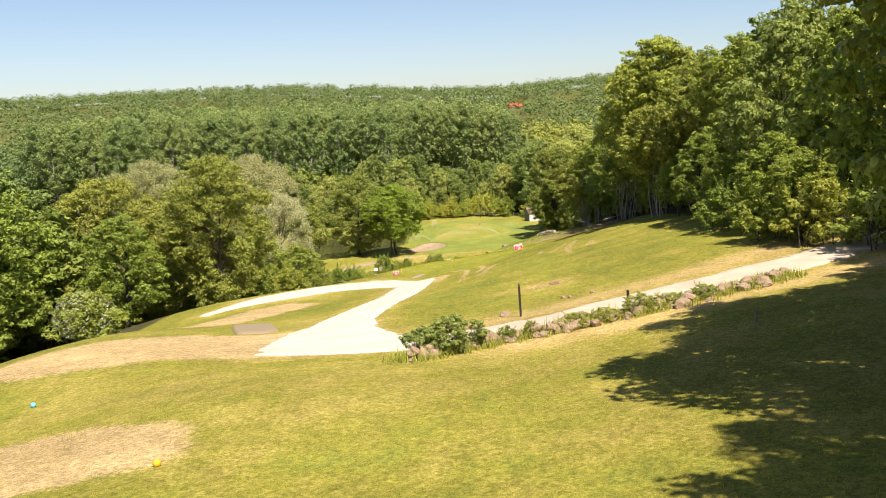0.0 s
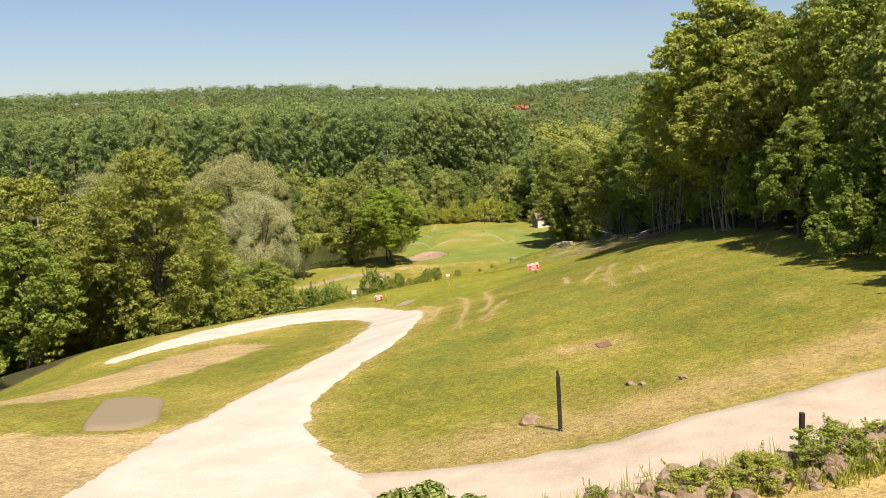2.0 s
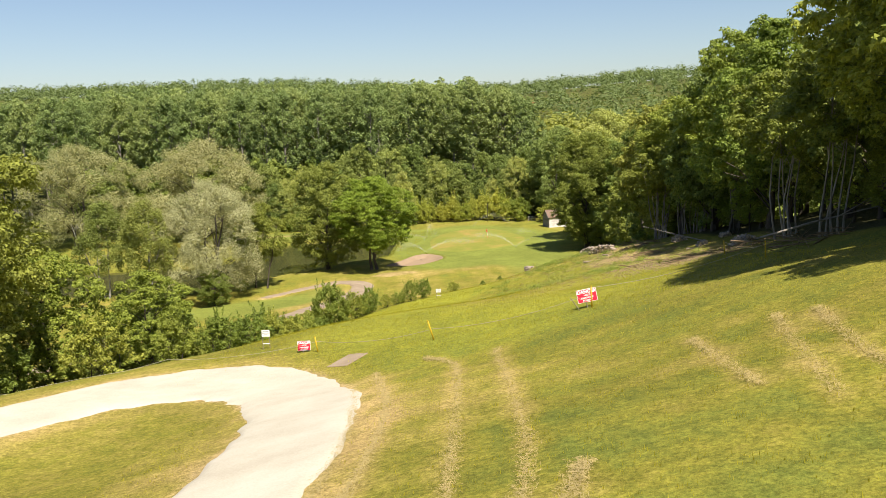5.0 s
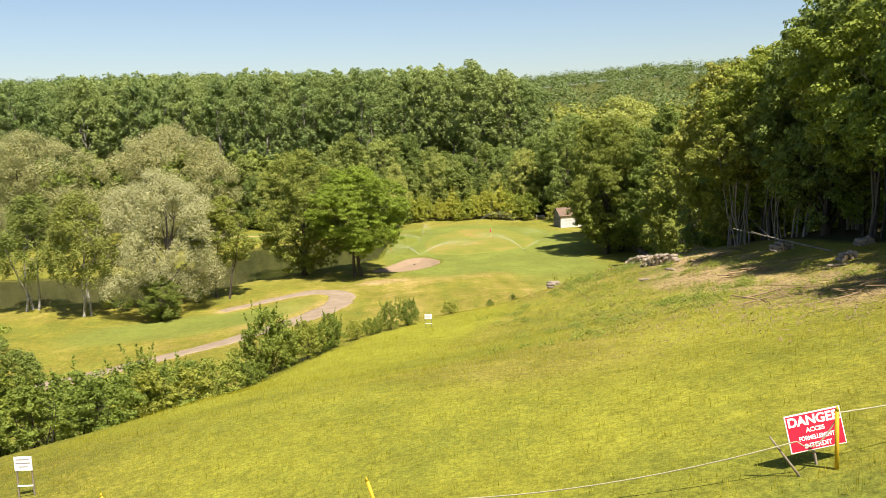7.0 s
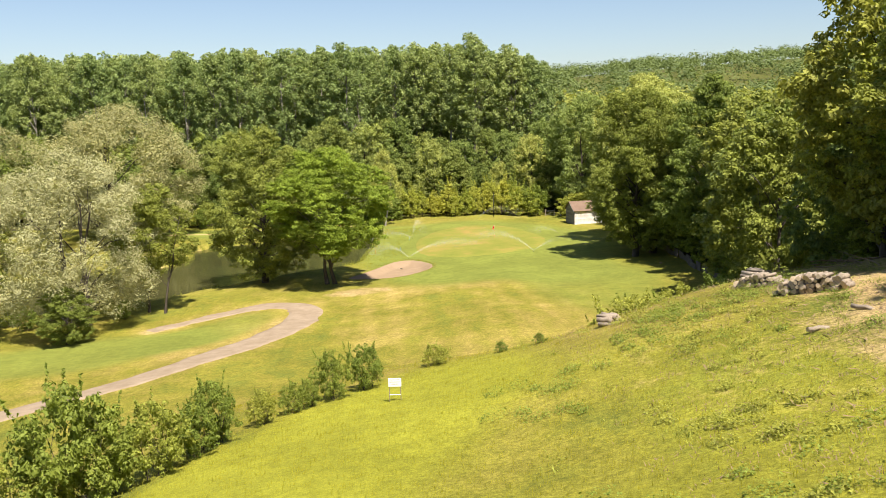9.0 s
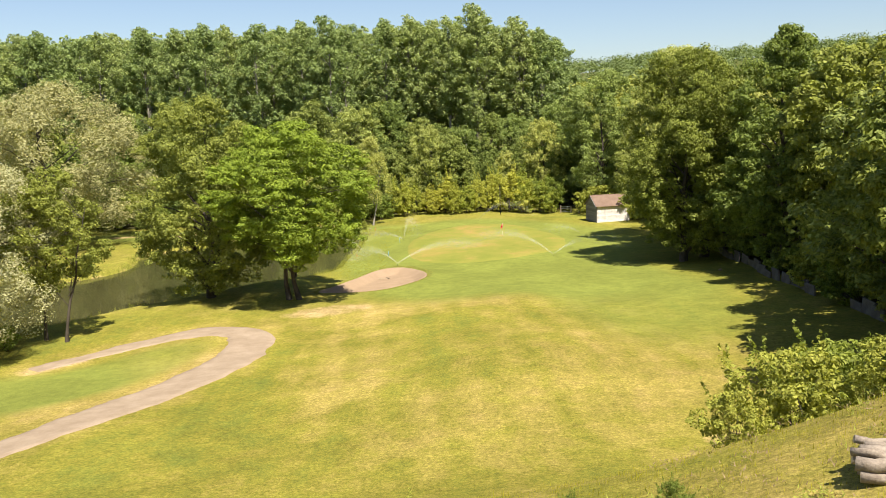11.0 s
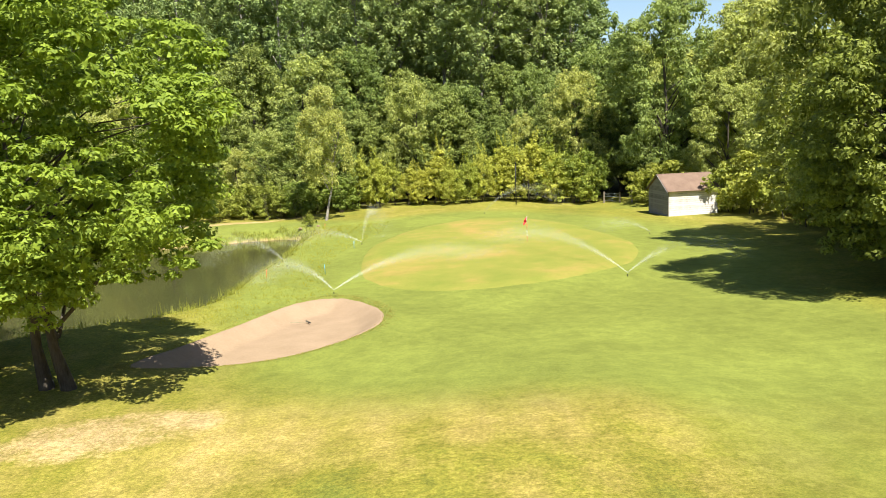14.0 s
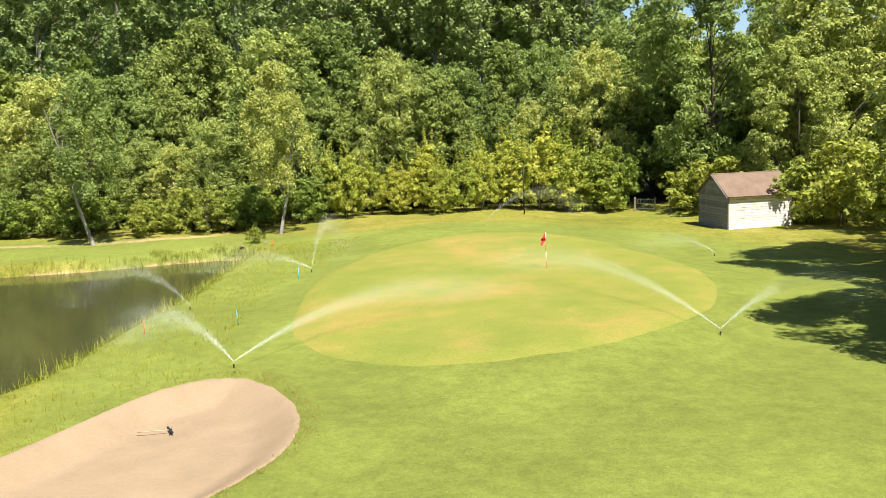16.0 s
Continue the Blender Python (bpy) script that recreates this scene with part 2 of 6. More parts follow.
def bm_mesh(name, bm, mat, smooth=False):
    me = bpy.data.meshes.new(name)
    if smooth:
        for f in bm.faces:
            f.smooth = True
    bm.to_mesh(me)
    bm.free()
    me.materials.append(MAT[mat] if isinstance(mat, str) else mat)
    return me


def part(name, shape, parent, label="", at=None):
    """Links a mesh as ONE object under a thing or under a part."""
    ob = new(name, shape)
    ob.parent = parent
    if at is not None:
        ob.matrix_basis = at
    return tagged(ob, label)


def thing(name, label, category, m, shape=None, group="", kind=""):
    ob = new(name, shape)
    ob.matrix_basis = m
    return tagged(ob, label, category, group, kind)


def box(bm, size, m=Matrix(), bevel=0.0):
    made = bmesh.ops.create_cube(bm, size=1, matrix=m @ Matrix.Diagonal((*size, 1)))
    if bevel:
        edges = {e for v in made["verts"] for e in v.link_edges}
        bmesh.ops.bevel(bm, geom=list(edges), offset=bevel, segments=1, affect="EDGES")


def rod(bm, a, b, r0, r1=None, sides=8):
    a, b = Vector(a), Vector(b)
    turn = (b - a).to_track_quat("Z", "Y").to_matrix().to_4x4()
    bmesh.ops.create_cone(bm, cap_ends=True, segments=sides, radius1=r0, radius2=r0 if r1 is None else r1, depth=(b - a).length,
                          matrix=Matrix.Translation((a + b) / 2) @ turn)


def tubes(lines, sides=6):
    """Tapered tubes: each line a list of (point, radius). Returns verts and quads."""
    V, F = [], []
    ang = np.linspace(0, 2 * math.pi, sides, endpoint=False)
    for line in lines:
        pts = np.array([p for p, _ in line], float)
        rad = np.array([r for _, r in line])
        way = np.gradient(pts, axis=0)
        way /= np.linalg.norm(way, axis=1, keepdims=True) + 1e-9
        ref = np.where(np.abs(way[:, 2:3]) > 0.9, np.array([[1.0, 0, 0]]), np.array([[0, 0, 1.0]]))
        u = np.cross(way, ref)
        u /= np.linalg.norm(u, axis=1, keepdims=True) + 1e-9
        w = np.cross(way, u)
        base = len(V) and sum(len(v) for v in V)
        ring = pts[:, None] + rad[:, None, None] * (np.cos(ang)[None, :, None] * u[:, None] + np.sin(ang)[None, :, None] * w[:, None])
        V.append(ring.reshape(-1, 3))
        for i in range(len(pts) - 1):
            for j in range(sides):
                k = (j + 1) % sides
                F.append((base + i * sides + j, base + i * sides + k, base + (i + 1) * sides + k, base + (i + 1) * sides + j))
    return np.concatenate(V), np.array(F)


def leaf_cards(rng, c, nrm, size, length=1.5):
    """Pointed leaves at c that face nrm, a triangle each. Returns verts and faces."""
    n = len(c)
    nrm = nrm / (np.linalg.norm(nrm, axis=1, keepdims=True) + 1e-9)
    r = rng.normal(size=(n, 3))
    u = np.cross(nrm, r)
    u /= np.linalg.norm(u, axis=1, keepdims=True) + 1e-9
    w = np.cross(nrm, u)
    s = np.asarray(size).reshape(-1, 1) * np.ones((n, 1))
    v = np.stack([c - u * s * length * 0.45 + w * s * 0.55, c + u * s * length * 0.55, c - u * s * length * 0.35 - w * s * 0.55], 1)
    return v.reshape(-1, 3), np.arange(3 * n).reshape(-1, 3)


def ball_dirs(rng, n):
    d = rng.normal(size=(n, 3))
    return d / np.linalg.norm(d, axis=1, keepdims=True)


def crown_points(rng, puffs, per, flat=0.75, up=0.65):
    """Leaf places and facings for puffs of (centre, radius)."""
    C, N = [], []
    for c, r in puffs:
        k = max(6, int(per * r * r))
        d = ball_dirs(rng, k)
        rad = r * (0.72 + 0.33 * rng.random((k, 1)))
        C.append(np.asarray(c) + d * rad * (1, 1, flat))
        N.append(d * 1.0 + (0, 0, up * 0.75) + rng.normal(size=(k, 3)) * 0.3)
    return np.concatenate(C), np.concatenate(N)


def tree_kit(seed, height, radius, base, trunk, leaf, count, boughs=40, sprays=14, bough=1.0, shape="round", lean=0.0, stems=1, droop=0.0, flat=0.6, up=0.7, limbs=22, spray=1.0, shoots=0):
    """Meshes (trunk, crown data) of one tree that stands at the origin. base: height of the crown's underside.
    The crown is made of boughs set round its shell, each carrying sprays of leaves on its outer and upper side, with gaps between."""
    rng = np.random.default_rng(seed)
    mid, half = (height + base) / 2, (height - base) / 2
    size = bough * radius * 1.62 * math.sqrt((0.4 + 0.6 * half / radius) / boughs)
    centres, sizes, ends, core = [], [], [], []
    for i in range(boughs):
        z = -1 + 2 * (i + 0.5) / boughs + rng.normal() * 0.05
        z = min(max(z, -0.96), 0.97)
        a = i * 2.39996 + rng.normal() * 0.25
        if shape == "round":
            wide = 1.0
        elif shape == "poplar":
            wide = 0.92 + 0.12 * math.sin((z + 1) * 1.6)
        elif shape == "tall":
            wide = 1.0 - 0.35 * z
        else:
            wide = 1.15 - 0.3 * max(z, 0)
        k = rng.uniform(0.74, 1.02) if i % 4 else rng.uniform(0.35, 0.65)
        out = max(0.0, 1 - abs(z) ** (2.0 if z > 0 else 3.2)) ** 0.42 * wide
        rb = size * rng.uniform(0.7, 1.25)
        reach = max(0.0, radius * out * k - 0.6 * rb)
        c = np.array([math.cos(a) * reach, math.sin(a) * reach, mid + z * k ** 0.3 * max(half - 0.6 * rb, 0.3 * half)])
        ends.append(c)
        away = np.array([math.cos(a) * (1 - abs(z) ** 2) * 0.7, math.sin(a) * (1 - abs(z) ** 2) * 0.7, 0.28 + 0.5 * z if z > 0 else 0.28 + 0.45 * z])
        # oversized inner cards, added to block light so the bough's gaps look dark
        inner = ball_dirs(rng, 34) * (rb * 0.5 * rng.random((34, 1)) ** 0.5) + c
        inner[:, 2] = np.maximum(inner[:, 2], base + 0.1)
        core.append((inner, np.full(34, 0.17 * rb)))
        for _ in range(sprays):
            d = ball_dirs(rng, 1)[0] + away
            d /= np.linalg.norm(d) + 1e-9
            p = c + d * rb * rng.uniform(0.6, 1.08) * (1, 1, 0.85)
            p[2] = max(p[2], base * 0.8)
            centres.append(p)
            sizes.append(rb * spray * rng.uniform(0.26, 0.44))
    centres, sizes, ends = np.array(centres), np.array(sizes), np.array(ends)
    puffs = len(centres)
    C, N = crown_points(rng, list(zip(centres, sizes)), 1.0 * count / max(1e-6, (sizes ** 2).sum()), flat, up)
    for _ in range(shoots):              # leafy shoots that stand out of the crown
        a = centres[rng.integers(puffs)]
        way = np.array([a[0], a[1], 0]) / radius * 0.5 + (0, 0, 1.0) + rng.normal(size=3) * 0.2
        t = rng.random((46, 1))
        C = np.concatenate([C, a + way * t * height * rng.uniform(0.15, 0.34) + rng.normal(size=(46, 3)) * 0.05 * radius * (1.1 - t)])
        N = np.concatenate([N, rng.normal(size=(46, 3)) * 0.6 + (0, 0, 0.7)])
    if droop:
        C[:, 2] -= droop * rng.random(len(C)) ** 2
    inside = np.concatenate([p for p, _ in core])
    widths = np.concatenate([leaf * rng.uniform(0.7, 1.3, len(C)), np.concatenate([w for _, w in core])])
    lv, lf = leaf_cards(rng, np.concatenate([C, inside]), np.concatenate([N, rng.normal(size=inside.shape)]), widths)
    lines = []
    for s in range(stems):
        off = rng.normal(size=2) * (0.5 if stems > 1 else 0.0)
        tilt = rng.normal(size=2) * (0.10 * height if stems > 1 else 0.03 * height) + lean * height * np.array([1, 0.3])
        r0 = trunk * (0.7 if stems > 1 else 1.0)
        top = base + 1.4 * half
        zs = np.linspace(-0.4, top, 7)
        trunk_line = [((off[0] + tilt[0] * max(z, 0) / top + 0.12 * math.sin(z + seed), off[1] + tilt[1] * max(z, 0) / top + 0.1 * math.cos(1.3 * z + seed), z),
                       r0 * (1.5 if z < 0 else 1.0 - 0.82 * max(z, 0) / top)) for z in zs]
        lines.append(trunk_line)
        for q in rng.choice(boughs, min(boughs, limbs // stems + 4), replace=False):
            end = ends[q]
            start_z = max(base * 0.55, min(top * 0.92, end[2] - 0.45 * math.hypot(*end[:2]) - 0.3 * half * rng.random()))
            f = start_z / top
            p0 = np.array([off[0] + tilt[0] * f ** 1.3, off[1] + tilt[1] * f ** 1.3, start_z])
            bend = (p0 + end) / 2 + (0, 0, 0.12 * np.linalg.norm(end - p0)) + rng.normal(size=3) * 0.15
            rr = r0 * 0.42 * (1 - 0.7 * f)
            lines.append([(p0, rr), (bend, rr * 0.6), (end, rr * 0.2)])
    tv, tf = tubes(lines, 6)
    return (tv, tf), (lv, lf)


KITS = {}


def make_kit(key, bark, leafmat, **how):
    (tv, tf), (lv, lf) = tree_kit(**how)
    KITS[key] = (mesh_of(key + "_trunk", tv, tf, bark, True), mesh_of(key + "_crown", lv, lf, leafmat))
    KITS[key + "@"] = how["height"]


def plant(key, name, label, x, y, height, turn=0.0, wide=1.0, group="", sink=0.0):
    """A tree or shrub of a kit, standing on the ground, scaled to its height."""
    s = height / KITS[key + "@"]
    ob = thing(name, label, "tree" if "tree" in name else "shrub", Matrix.Translation((x, y, ground_at(x, y) - sink)) @ pose(0, 0, 0, 0, 0, turn) @ Matrix.Diagonal((s * wide, s * wide, s, 1)), group=group)
    part("trunk", KITS[key][0], ob)
    part("crown", KITS[key][1], ob)
    return ob
# ---- the land: a hillside that falls to a green beside a pond, wooded hills beyond ----
KNOT_X = np.array([-60, -36, -22, -10, 2, 14, 40.0])
KNOT_Y = np.array([-60, 0, 30, 50, 70, 90, 105, 125, 149, 163, 188, 220, 270, 310.0])
RELIEF = np.array([
    26.0, 29.0, 30.7, 32.0, 33.2, 34.2, 36.0, 20.0, 24.0, 26.4, 28.3, 29.3, 30.2, 33.0, 16.9, 21.4, 24.2, 26.1, 26.7, 28.1, 29.9,
    14.0, 18.6, 23.4, 23.5, 24.4, 26.4, 27.9, 10.9, 16.2, 19.6, 20.8, 23.1, 25.3, 29.8, 7.6, 14.4, 17.7, 18.0, 19.9, 23.3, 28.3,
    5.5, 8.1, 14.1, 16.8, 18.5, 20.5, 27.1, 2.9, 3.2, 8.2, 12.4, 14.4, 17.4, 23.0, 1.9, 2.3, 4.6, 8.6, 10.8, 14.0, 16.6,
    1.4, 2.1, 3.6, 4.1, 4.8, 5.9, 9.1, 1.3, 1.2, 1.9, 2.5, 3.9, 3.7, 5.0, 1.3, 1.4, 2.2, 2.0, 2.4, 2.4, 3.6,
    1.4, 1.5, 1.6, 2.1, 2.4, 2.0, 3.0, 1.6, 1.6, 1.7, 1.9, 2.1, 2.4, 4.0]).reshape(14, 7)
WATER = 0.75


def knot_weights(knots, v):
    v = np.clip(v, knots[0], knots[-1])
    i = np.clip(np.searchsorted(knots, v) - 1, 0, len(knots) - 2)
    h = knots[i + 1] - knots[i]
    t = (v - knots[i]) / h
    W, r = np.zeros((len(v), len(knots))), np.arange(len(v))
    W[r, i] += 2 * t**3 - 3 * t**2 + 1
    W[r, i + 1] += 3 * t**2 - 2 * t**3
    for j, w in ((i, t**3 - 2 * t**2 + t), (i + 1, t**3 - t**2)):
        a, b = np.maximum(j - 1, 0), np.minimum(j + 1, len(knots) - 1)
        np.add.at(W, (r, b), w * h / (knots[b] - knots[a]))
        np.add.at(W, (r, a), -w * h / (knots[b] - knots[a]))
    return W


def ease(v, a, b):
    t = np.clip((v - a) / (b - a), 0, 1)
    return t * t * (3 - 2 * t)


def smooth_line(pts, n=12, closed=False):
    p = np.array(pts, float)
    idx = range(len(p)) if closed else range(len(p) - 1)
    out = []
    for i in idx:
        a, b, c, d = (p[(i + k) % len(p)] if closed else p[min(max(i + k, 0), len(p) - 1)] for k in (-1, 0, 1, 2))
        for t in np.linspace(0, 1, n, endpoint=False):
            out.append(0.5 * (2 * b + (c - a) * t + (2 * a - 5 * b + 4 * c - d) * t * t + (3 * b - a - 3 * c + d) * t**3))
    if not closed:
        out.append(p[-1])
    return np.array(out)


def to_line(x, y, line, closed=False):
    """Distance from points to a line; negative inside a closed one."""
    best, inside = np.full(x.shape, 1e9), np.zeros(x.shape, bool)
    n = len(line)
    for i in range(n if closed else n - 1):
        a, b = line[i], line[(i + 1) % n]
        d = b - a
        t = np.clip(((x - a[0]) * d[0] + (y - a[1]) * d[1]) / (d @ d + 1e-9), 0, 1)
        best = np.minimum(best, (x - a[0] - t * d[0]) ** 2 + (y - a[1] - t * d[1]) ** 2)
        if closed and a[1] != b[1]:
            cross = (a[1] > y) != (b[1] > y)
            inside ^= cross & (x < a[0] + (y - a[1]) / (b[1] - a[1]) * d[0])
    best = np.sqrt(best)
    return np.where(inside, -best, best) if closed else best


POND = smooth_line([(-18.0, 264), (-16.4, 250), (-16.5, 238), (-17.0, 227.4), (-23.2, 220.8), (-33.0, 214.8), (-42, 207), (-55, 200), (-75, 199), (-95, 206), (-97, 220), (-72, 224), (-54, 228), (-45, 238), (-47, 250), (-40, 257), (-29, 260.5)], 4, True)
BUNKER = smooth_line([(-15.6, 214.0), (-10.5, 214.8), (-7, 217.5), (-5.35, 221), (-6.1, 225), (-8.5, 228.0), (-11, 227), (-13, 222.5), (-14.6, 218)], 6, True)
GREEN = smooth_line([(-8.6, 240), (-7, 232), (-2, 228), (5, 230), (10.5, 237), (11.8, 246), (9, 256), (2, 262), (-5, 258), (-8.2, 249)], 6, True)
ROAD_EDGES = [smooth_line(p, 8) for p in (
    [(-9.4, 44.2), (-9.9, 48), (-9.6, 52.6), (-8.9, 57), (-8.0, 61), (-7.3, 65.5), (-6.6, 70.5), (-6.3, 76), (-6.6, 82), (-7.9, 87.2), (-10.0, 89.6), (-12.6, 89.4), (-14.8, 86.6), (-16.8, 82.5), (-18.8, 79), (-21.5, 76)],
    [(-1.4, 41.3), (-1.6, 45.0), (-3.4, 48.4), (-4.8, 51.8), (-5.2, 55.6), (-4.6, 59.8), (-3.6, 64.6), (-2.9, 71), (-2.8, 78), (-3.6, 86.5), (-6.4, 93.6), (-11.0, 96.6), (-15.6, 94.8), (-18.4, 88.6), (-20.2, 81.5), (-22.4, 76.6)])]
ROAD = (ROAD_EDGES[0] + ROAD_EDGES[1]) / 2
TRACK = smooth_line([(-6, 45.4), (-2, 44.2), (2.5, 43.9), (7, 45.0), (12, 46.8), (17, 49.6), (24, 54), (34, 60)], 8)
FOOTPATH = smooth_line([(-33.5, 192), (-31.5, 194.4), (-28.3, 197.3), (-24.5, 199.4), (-21, 199.7), (-18.4, 198), (-17.7, 194.6), (-18.2, 190), (-19.8, 185.2), (-22, 180), (-24.6, 173.8), (-28.6, 168), (-33.4, 163.6), (-40, 158.5), (-52, 150), (-70, 140)], 8)
HILL_X, HILL_Z = (-1500, -900, -490, -220, 45, 165, 400, 900, 1500), (66, 62, 70, 71, 53, 62, 74, 80, 80)


def ground_z(x, y):
    x, y = np.atleast_1d(np.asarray(x, float)), np.atleast_1d(np.asarray(y, float))
    z = np.einsum("nj,ji,ni->n", knot_weights(KNOT_Y, y), RELIEF, knot_weights(KNOT_X, x))
    # beyond the slope: the wooded rise on one side, the valley and the far ridge
    z = z + 24 * ease(x, 40, 160) * (1 - ease(y, 260, 420)) + 12 * ease(y, 305, 440)
    ridge = np.interp(x, HILL_X, HILL_Z) - 14
    z = z + ridge * ease(y, 430, 1050) + (40 + 0 * x) * ease(-x, 260, 800) * (1 - ease(y, 430, 1050)) * ease(y, -100, 300)
    z = z + 0.12 * np.sin(x * 0.35 + 0.6 * np.sin(y * 0.21)) * np.cos(y * 0.27)
    near = (x > -110) & (x < 40) & (y > 190) & (y < 290)
    if near.any():
        xn, yn = x[near], y[near]
        d = to_line(xn, yn, POND, True)
        zn = np.maximum(z[near], WATER + 0.35)
        zn = zn + (-0.9 - zn) * ease(-d, -0.9, 1.8)
        d = to_line(xn, yn, BUNKER, True)
        zn = zn - 0.55 * ease(-d, -0.1, 1.6) + 0.12 * np.exp(-((d - 0.6) / 0.7) ** 2)
        d = to_line(xn, yn, GREEN, True)
        z[near] = zn + 0.35 * ease(-d, -4, 2)
    return z


def ground_at(x, y):
    return float(ground_z(x, y)[0])


def spread(lo, mid, hi, step, grow):
    """Even steps between the middle pair, growing ones out to both ends."""
    out = list(np.arange(mid[0], mid[1], step))
    for sign, end, at in ((1, hi, mid[1]), (-1, lo, mid[0])):
        s = step
        side = [at] if sign > 0 else []
        while sign * (end - at) > 0:
            s *= grow
            at += sign * s
            side.append(at)
        out += side
    return np.array(sorted(out))


gx, gy = spread(-1500, (-30, 24), 1500, 0.55, 1.07), spread(-300, (14, 268), 2300, 0.6, 1.07)
X, Y = (a.ravel() for a in np.meshgrid(gx, gy))
Z = ground_z(X, Y)
close = (X > -20) & (X < 15) & (Y > 205) & (Y < 270)      # turf cut away under the sand and the green
Z[close] -= 0.22 * ease(-to_line(X[close], Y[close], BUNKER, True), 0.3, 1.2) + 0.1 * ease(-to_line(X[close], Y[close], GREEN, True), 0.6, 1.6)
cols = len(gx)
quad = (np.arange(len(gy) - 1)[:, None] * cols + np.arange(cols - 1)[None]).ravel()
land = mesh_of("ground", np.stack([X, Y, Z], 1), np.stack([quad, quad + 1, quad + cols + 1, quad + cols], 1), "ground", True)

# where the turf is dry, lush, worn bare or under trees
core = (X > -110) & (X < 60) & (Y > -20) & (Y < 300)
xc, yc = X[core], Y[core]


def blot(cx, cy, rx, ry, turn=0.0, soft=0.35):
    c, s = math.cos(radians(turn)), math.sin(radians(turn))
    u, v = ((xc - cx) * c + (yc - cy) * s) / rx, ((yc - cy) * c - (xc - cx) * s) / ry
    return 1 - ease(np.hypot(u, v), 1 - soft, 1 + soft)


d_road = np.minimum(to_line(xc, yc, np.concatenate([ROAD_EDGES[0], ROAD_EDGES[1][::-1]]), True), to_line(xc, yc, TRACK) - 1.7)
d_foot, d_bunk, d_green, d_pond = to_line(xc, yc, FOOTPATH) - 1.6, to_line(xc, yc, BUNKER, True), to_line(xc, yc, GREEN, True), to_line(xc, yc, POND, True)
dry = 0.30 + 0 * xc
dry += 0.05 * (1 - ease(yc, 38, 46)) - 0.1 * blot(-12, 38, 9, 5)
dry += 0.30 * np.exp(-(np.maximum(d_road, 0) / 1.6) ** 2) + 0.18 * np.exp(-(d_foot / 1.5) ** 2)
dry += 0.6 * np.exp(-((to_line(xc, yc, TRACK) - 4.0) / 1.4) ** 2) * ease(xc, -3, 2)
# swaths left by the mower
SWATHS = [smooth_line(p, 8) for p in ([(-3.9, 87), (-2.8, 79), (-2.6, 71.5)], [(-3.5, 90.8), (-2.1, 81.3), (-1.9, 74.4), (-2.2, 70.6)], [(-1.6, 91.8), (-0.3, 88), (-0.1, 75), (-0.2, 69.3), (-0.6, 65.2)], [(1.2, 89.9), (1.3, 74), (0.8, 68.9)],
          [(2.0, 71.2), (1.3, 68.2), (0.7, 66.1)], [(9.3, 80.6), (7.8, 74), (7.2, 68.2)], [(9.8, 74.6), (9.1, 71.6)], [(8.5, 81.3), (6.3, 72.3)], [(6.3, 81.4), (5.6, 73.9)])]
for swath in SWATHS:
    dry += 0.42 * np.exp(-(to_line(xc, yc, swath) / 0.30) ** 2)
dry += 0.42 * blot(4.2, 57.2, 2.9, 1.7) - 0.12 * blot(3, 66, 9, 10)
dry -= 0.14 * blot(0, 118, 14, 26) + 0.2 * np.exp(-((to_line(xc, yc, np.array([(-14, 122.0), (-10, 136), (-4, 147), (3, 152)])) - 2.5) / 2.5) ** 2)
dry += 0.2 * blot(2, 109, 5, 6, 20) + 0.16 * blot(0, 128, 4, 7) + 0.2 * blot(7, 120, 5, 9) + 0.2 * blot(4, 138, 6, 6)
dry += 0.25 * blot(1, 152, 10, 9) + 0.10 * blot(4, 178, 16, 16) + 0.05 * blot(6, 198, 10, 10) - 0.10 * blot(3, 215, 13, 8)
dry += 0.25 * blot(-4, 206, 8, 4) + 0.28 * blot(-9, 190, 4, 14) + 0.25 * blot(-24, 186, 5, 9, -20)
dry -= 0.16 * ease(-d_green, -6, 0)
dry += 0.35 * blot(1, 261, 8, 2.2) + 0.25 * blot(9, 259, 4, 2) + 0.22 * np.exp(-((d_green + 0.3) / 0.7) ** 2) * ease(yc, 240, 258)
dry += 0.2 * blot(-14, 245, 2.5, 12) + 0.15 * np.exp(-((d_bunk - 0.8) / 0.8) ** 2)
dry += 0.07 * np.sin(2 * math.pi * (xc + 0.12 * (yc - 190) + 0.5 * np.sin(yc * 0.09)) / 2.9) * blot(0, 196, 18, 34)
dry += 0.09 * np.sin(2 * math.pi * (yc - 0.35 * xc + 0.8 * np.sin(0.3 * xc)) / 3.3) * blot(4, 74, 14, 22)
lush = 0.62 * blot(1, 117, 14, 30) + 0.4 * blot(-7, 126, 5, 24, -20) - 0.15 * blot(1, 110, 4, 5, 20) - 0.15 * blot(0, 130, 5, 6) + 0.2 * blot(3, 72, 10, 14)
fresh = 0.8 * ease(-d_green, -13, -1) + 0.5 * blot(2, 222, 15, 14) + 0.32 * blot(14, 205, 8, 20) + 0.22 * ease(yc, 165, 185) + 0.15 * ease(yc, 198, 210) + 0.35 * blot(-26, 190, 4, 8, -30) + 0.5 * blot(-38, 267, 26, 6) + 0.5 * blot(-38, 182, 13, 7, 30)
bare = 0.9 * blot(-16.5, 47.5, 7.5, 4.6, 38) + 0.95 * blot(-11.5, 28.5, 4.6, 3.4, 8) + 0.95 * blot(-16.6, 69.5, 3.4, 11, -14)
bare += 0.75 * ease(-d_road, -0.9, 0.5) + 0.75 * blot(-10.4, 48, 3.6, 5) + 0.5 * ease(-d_foot, -0.4, 0.3)
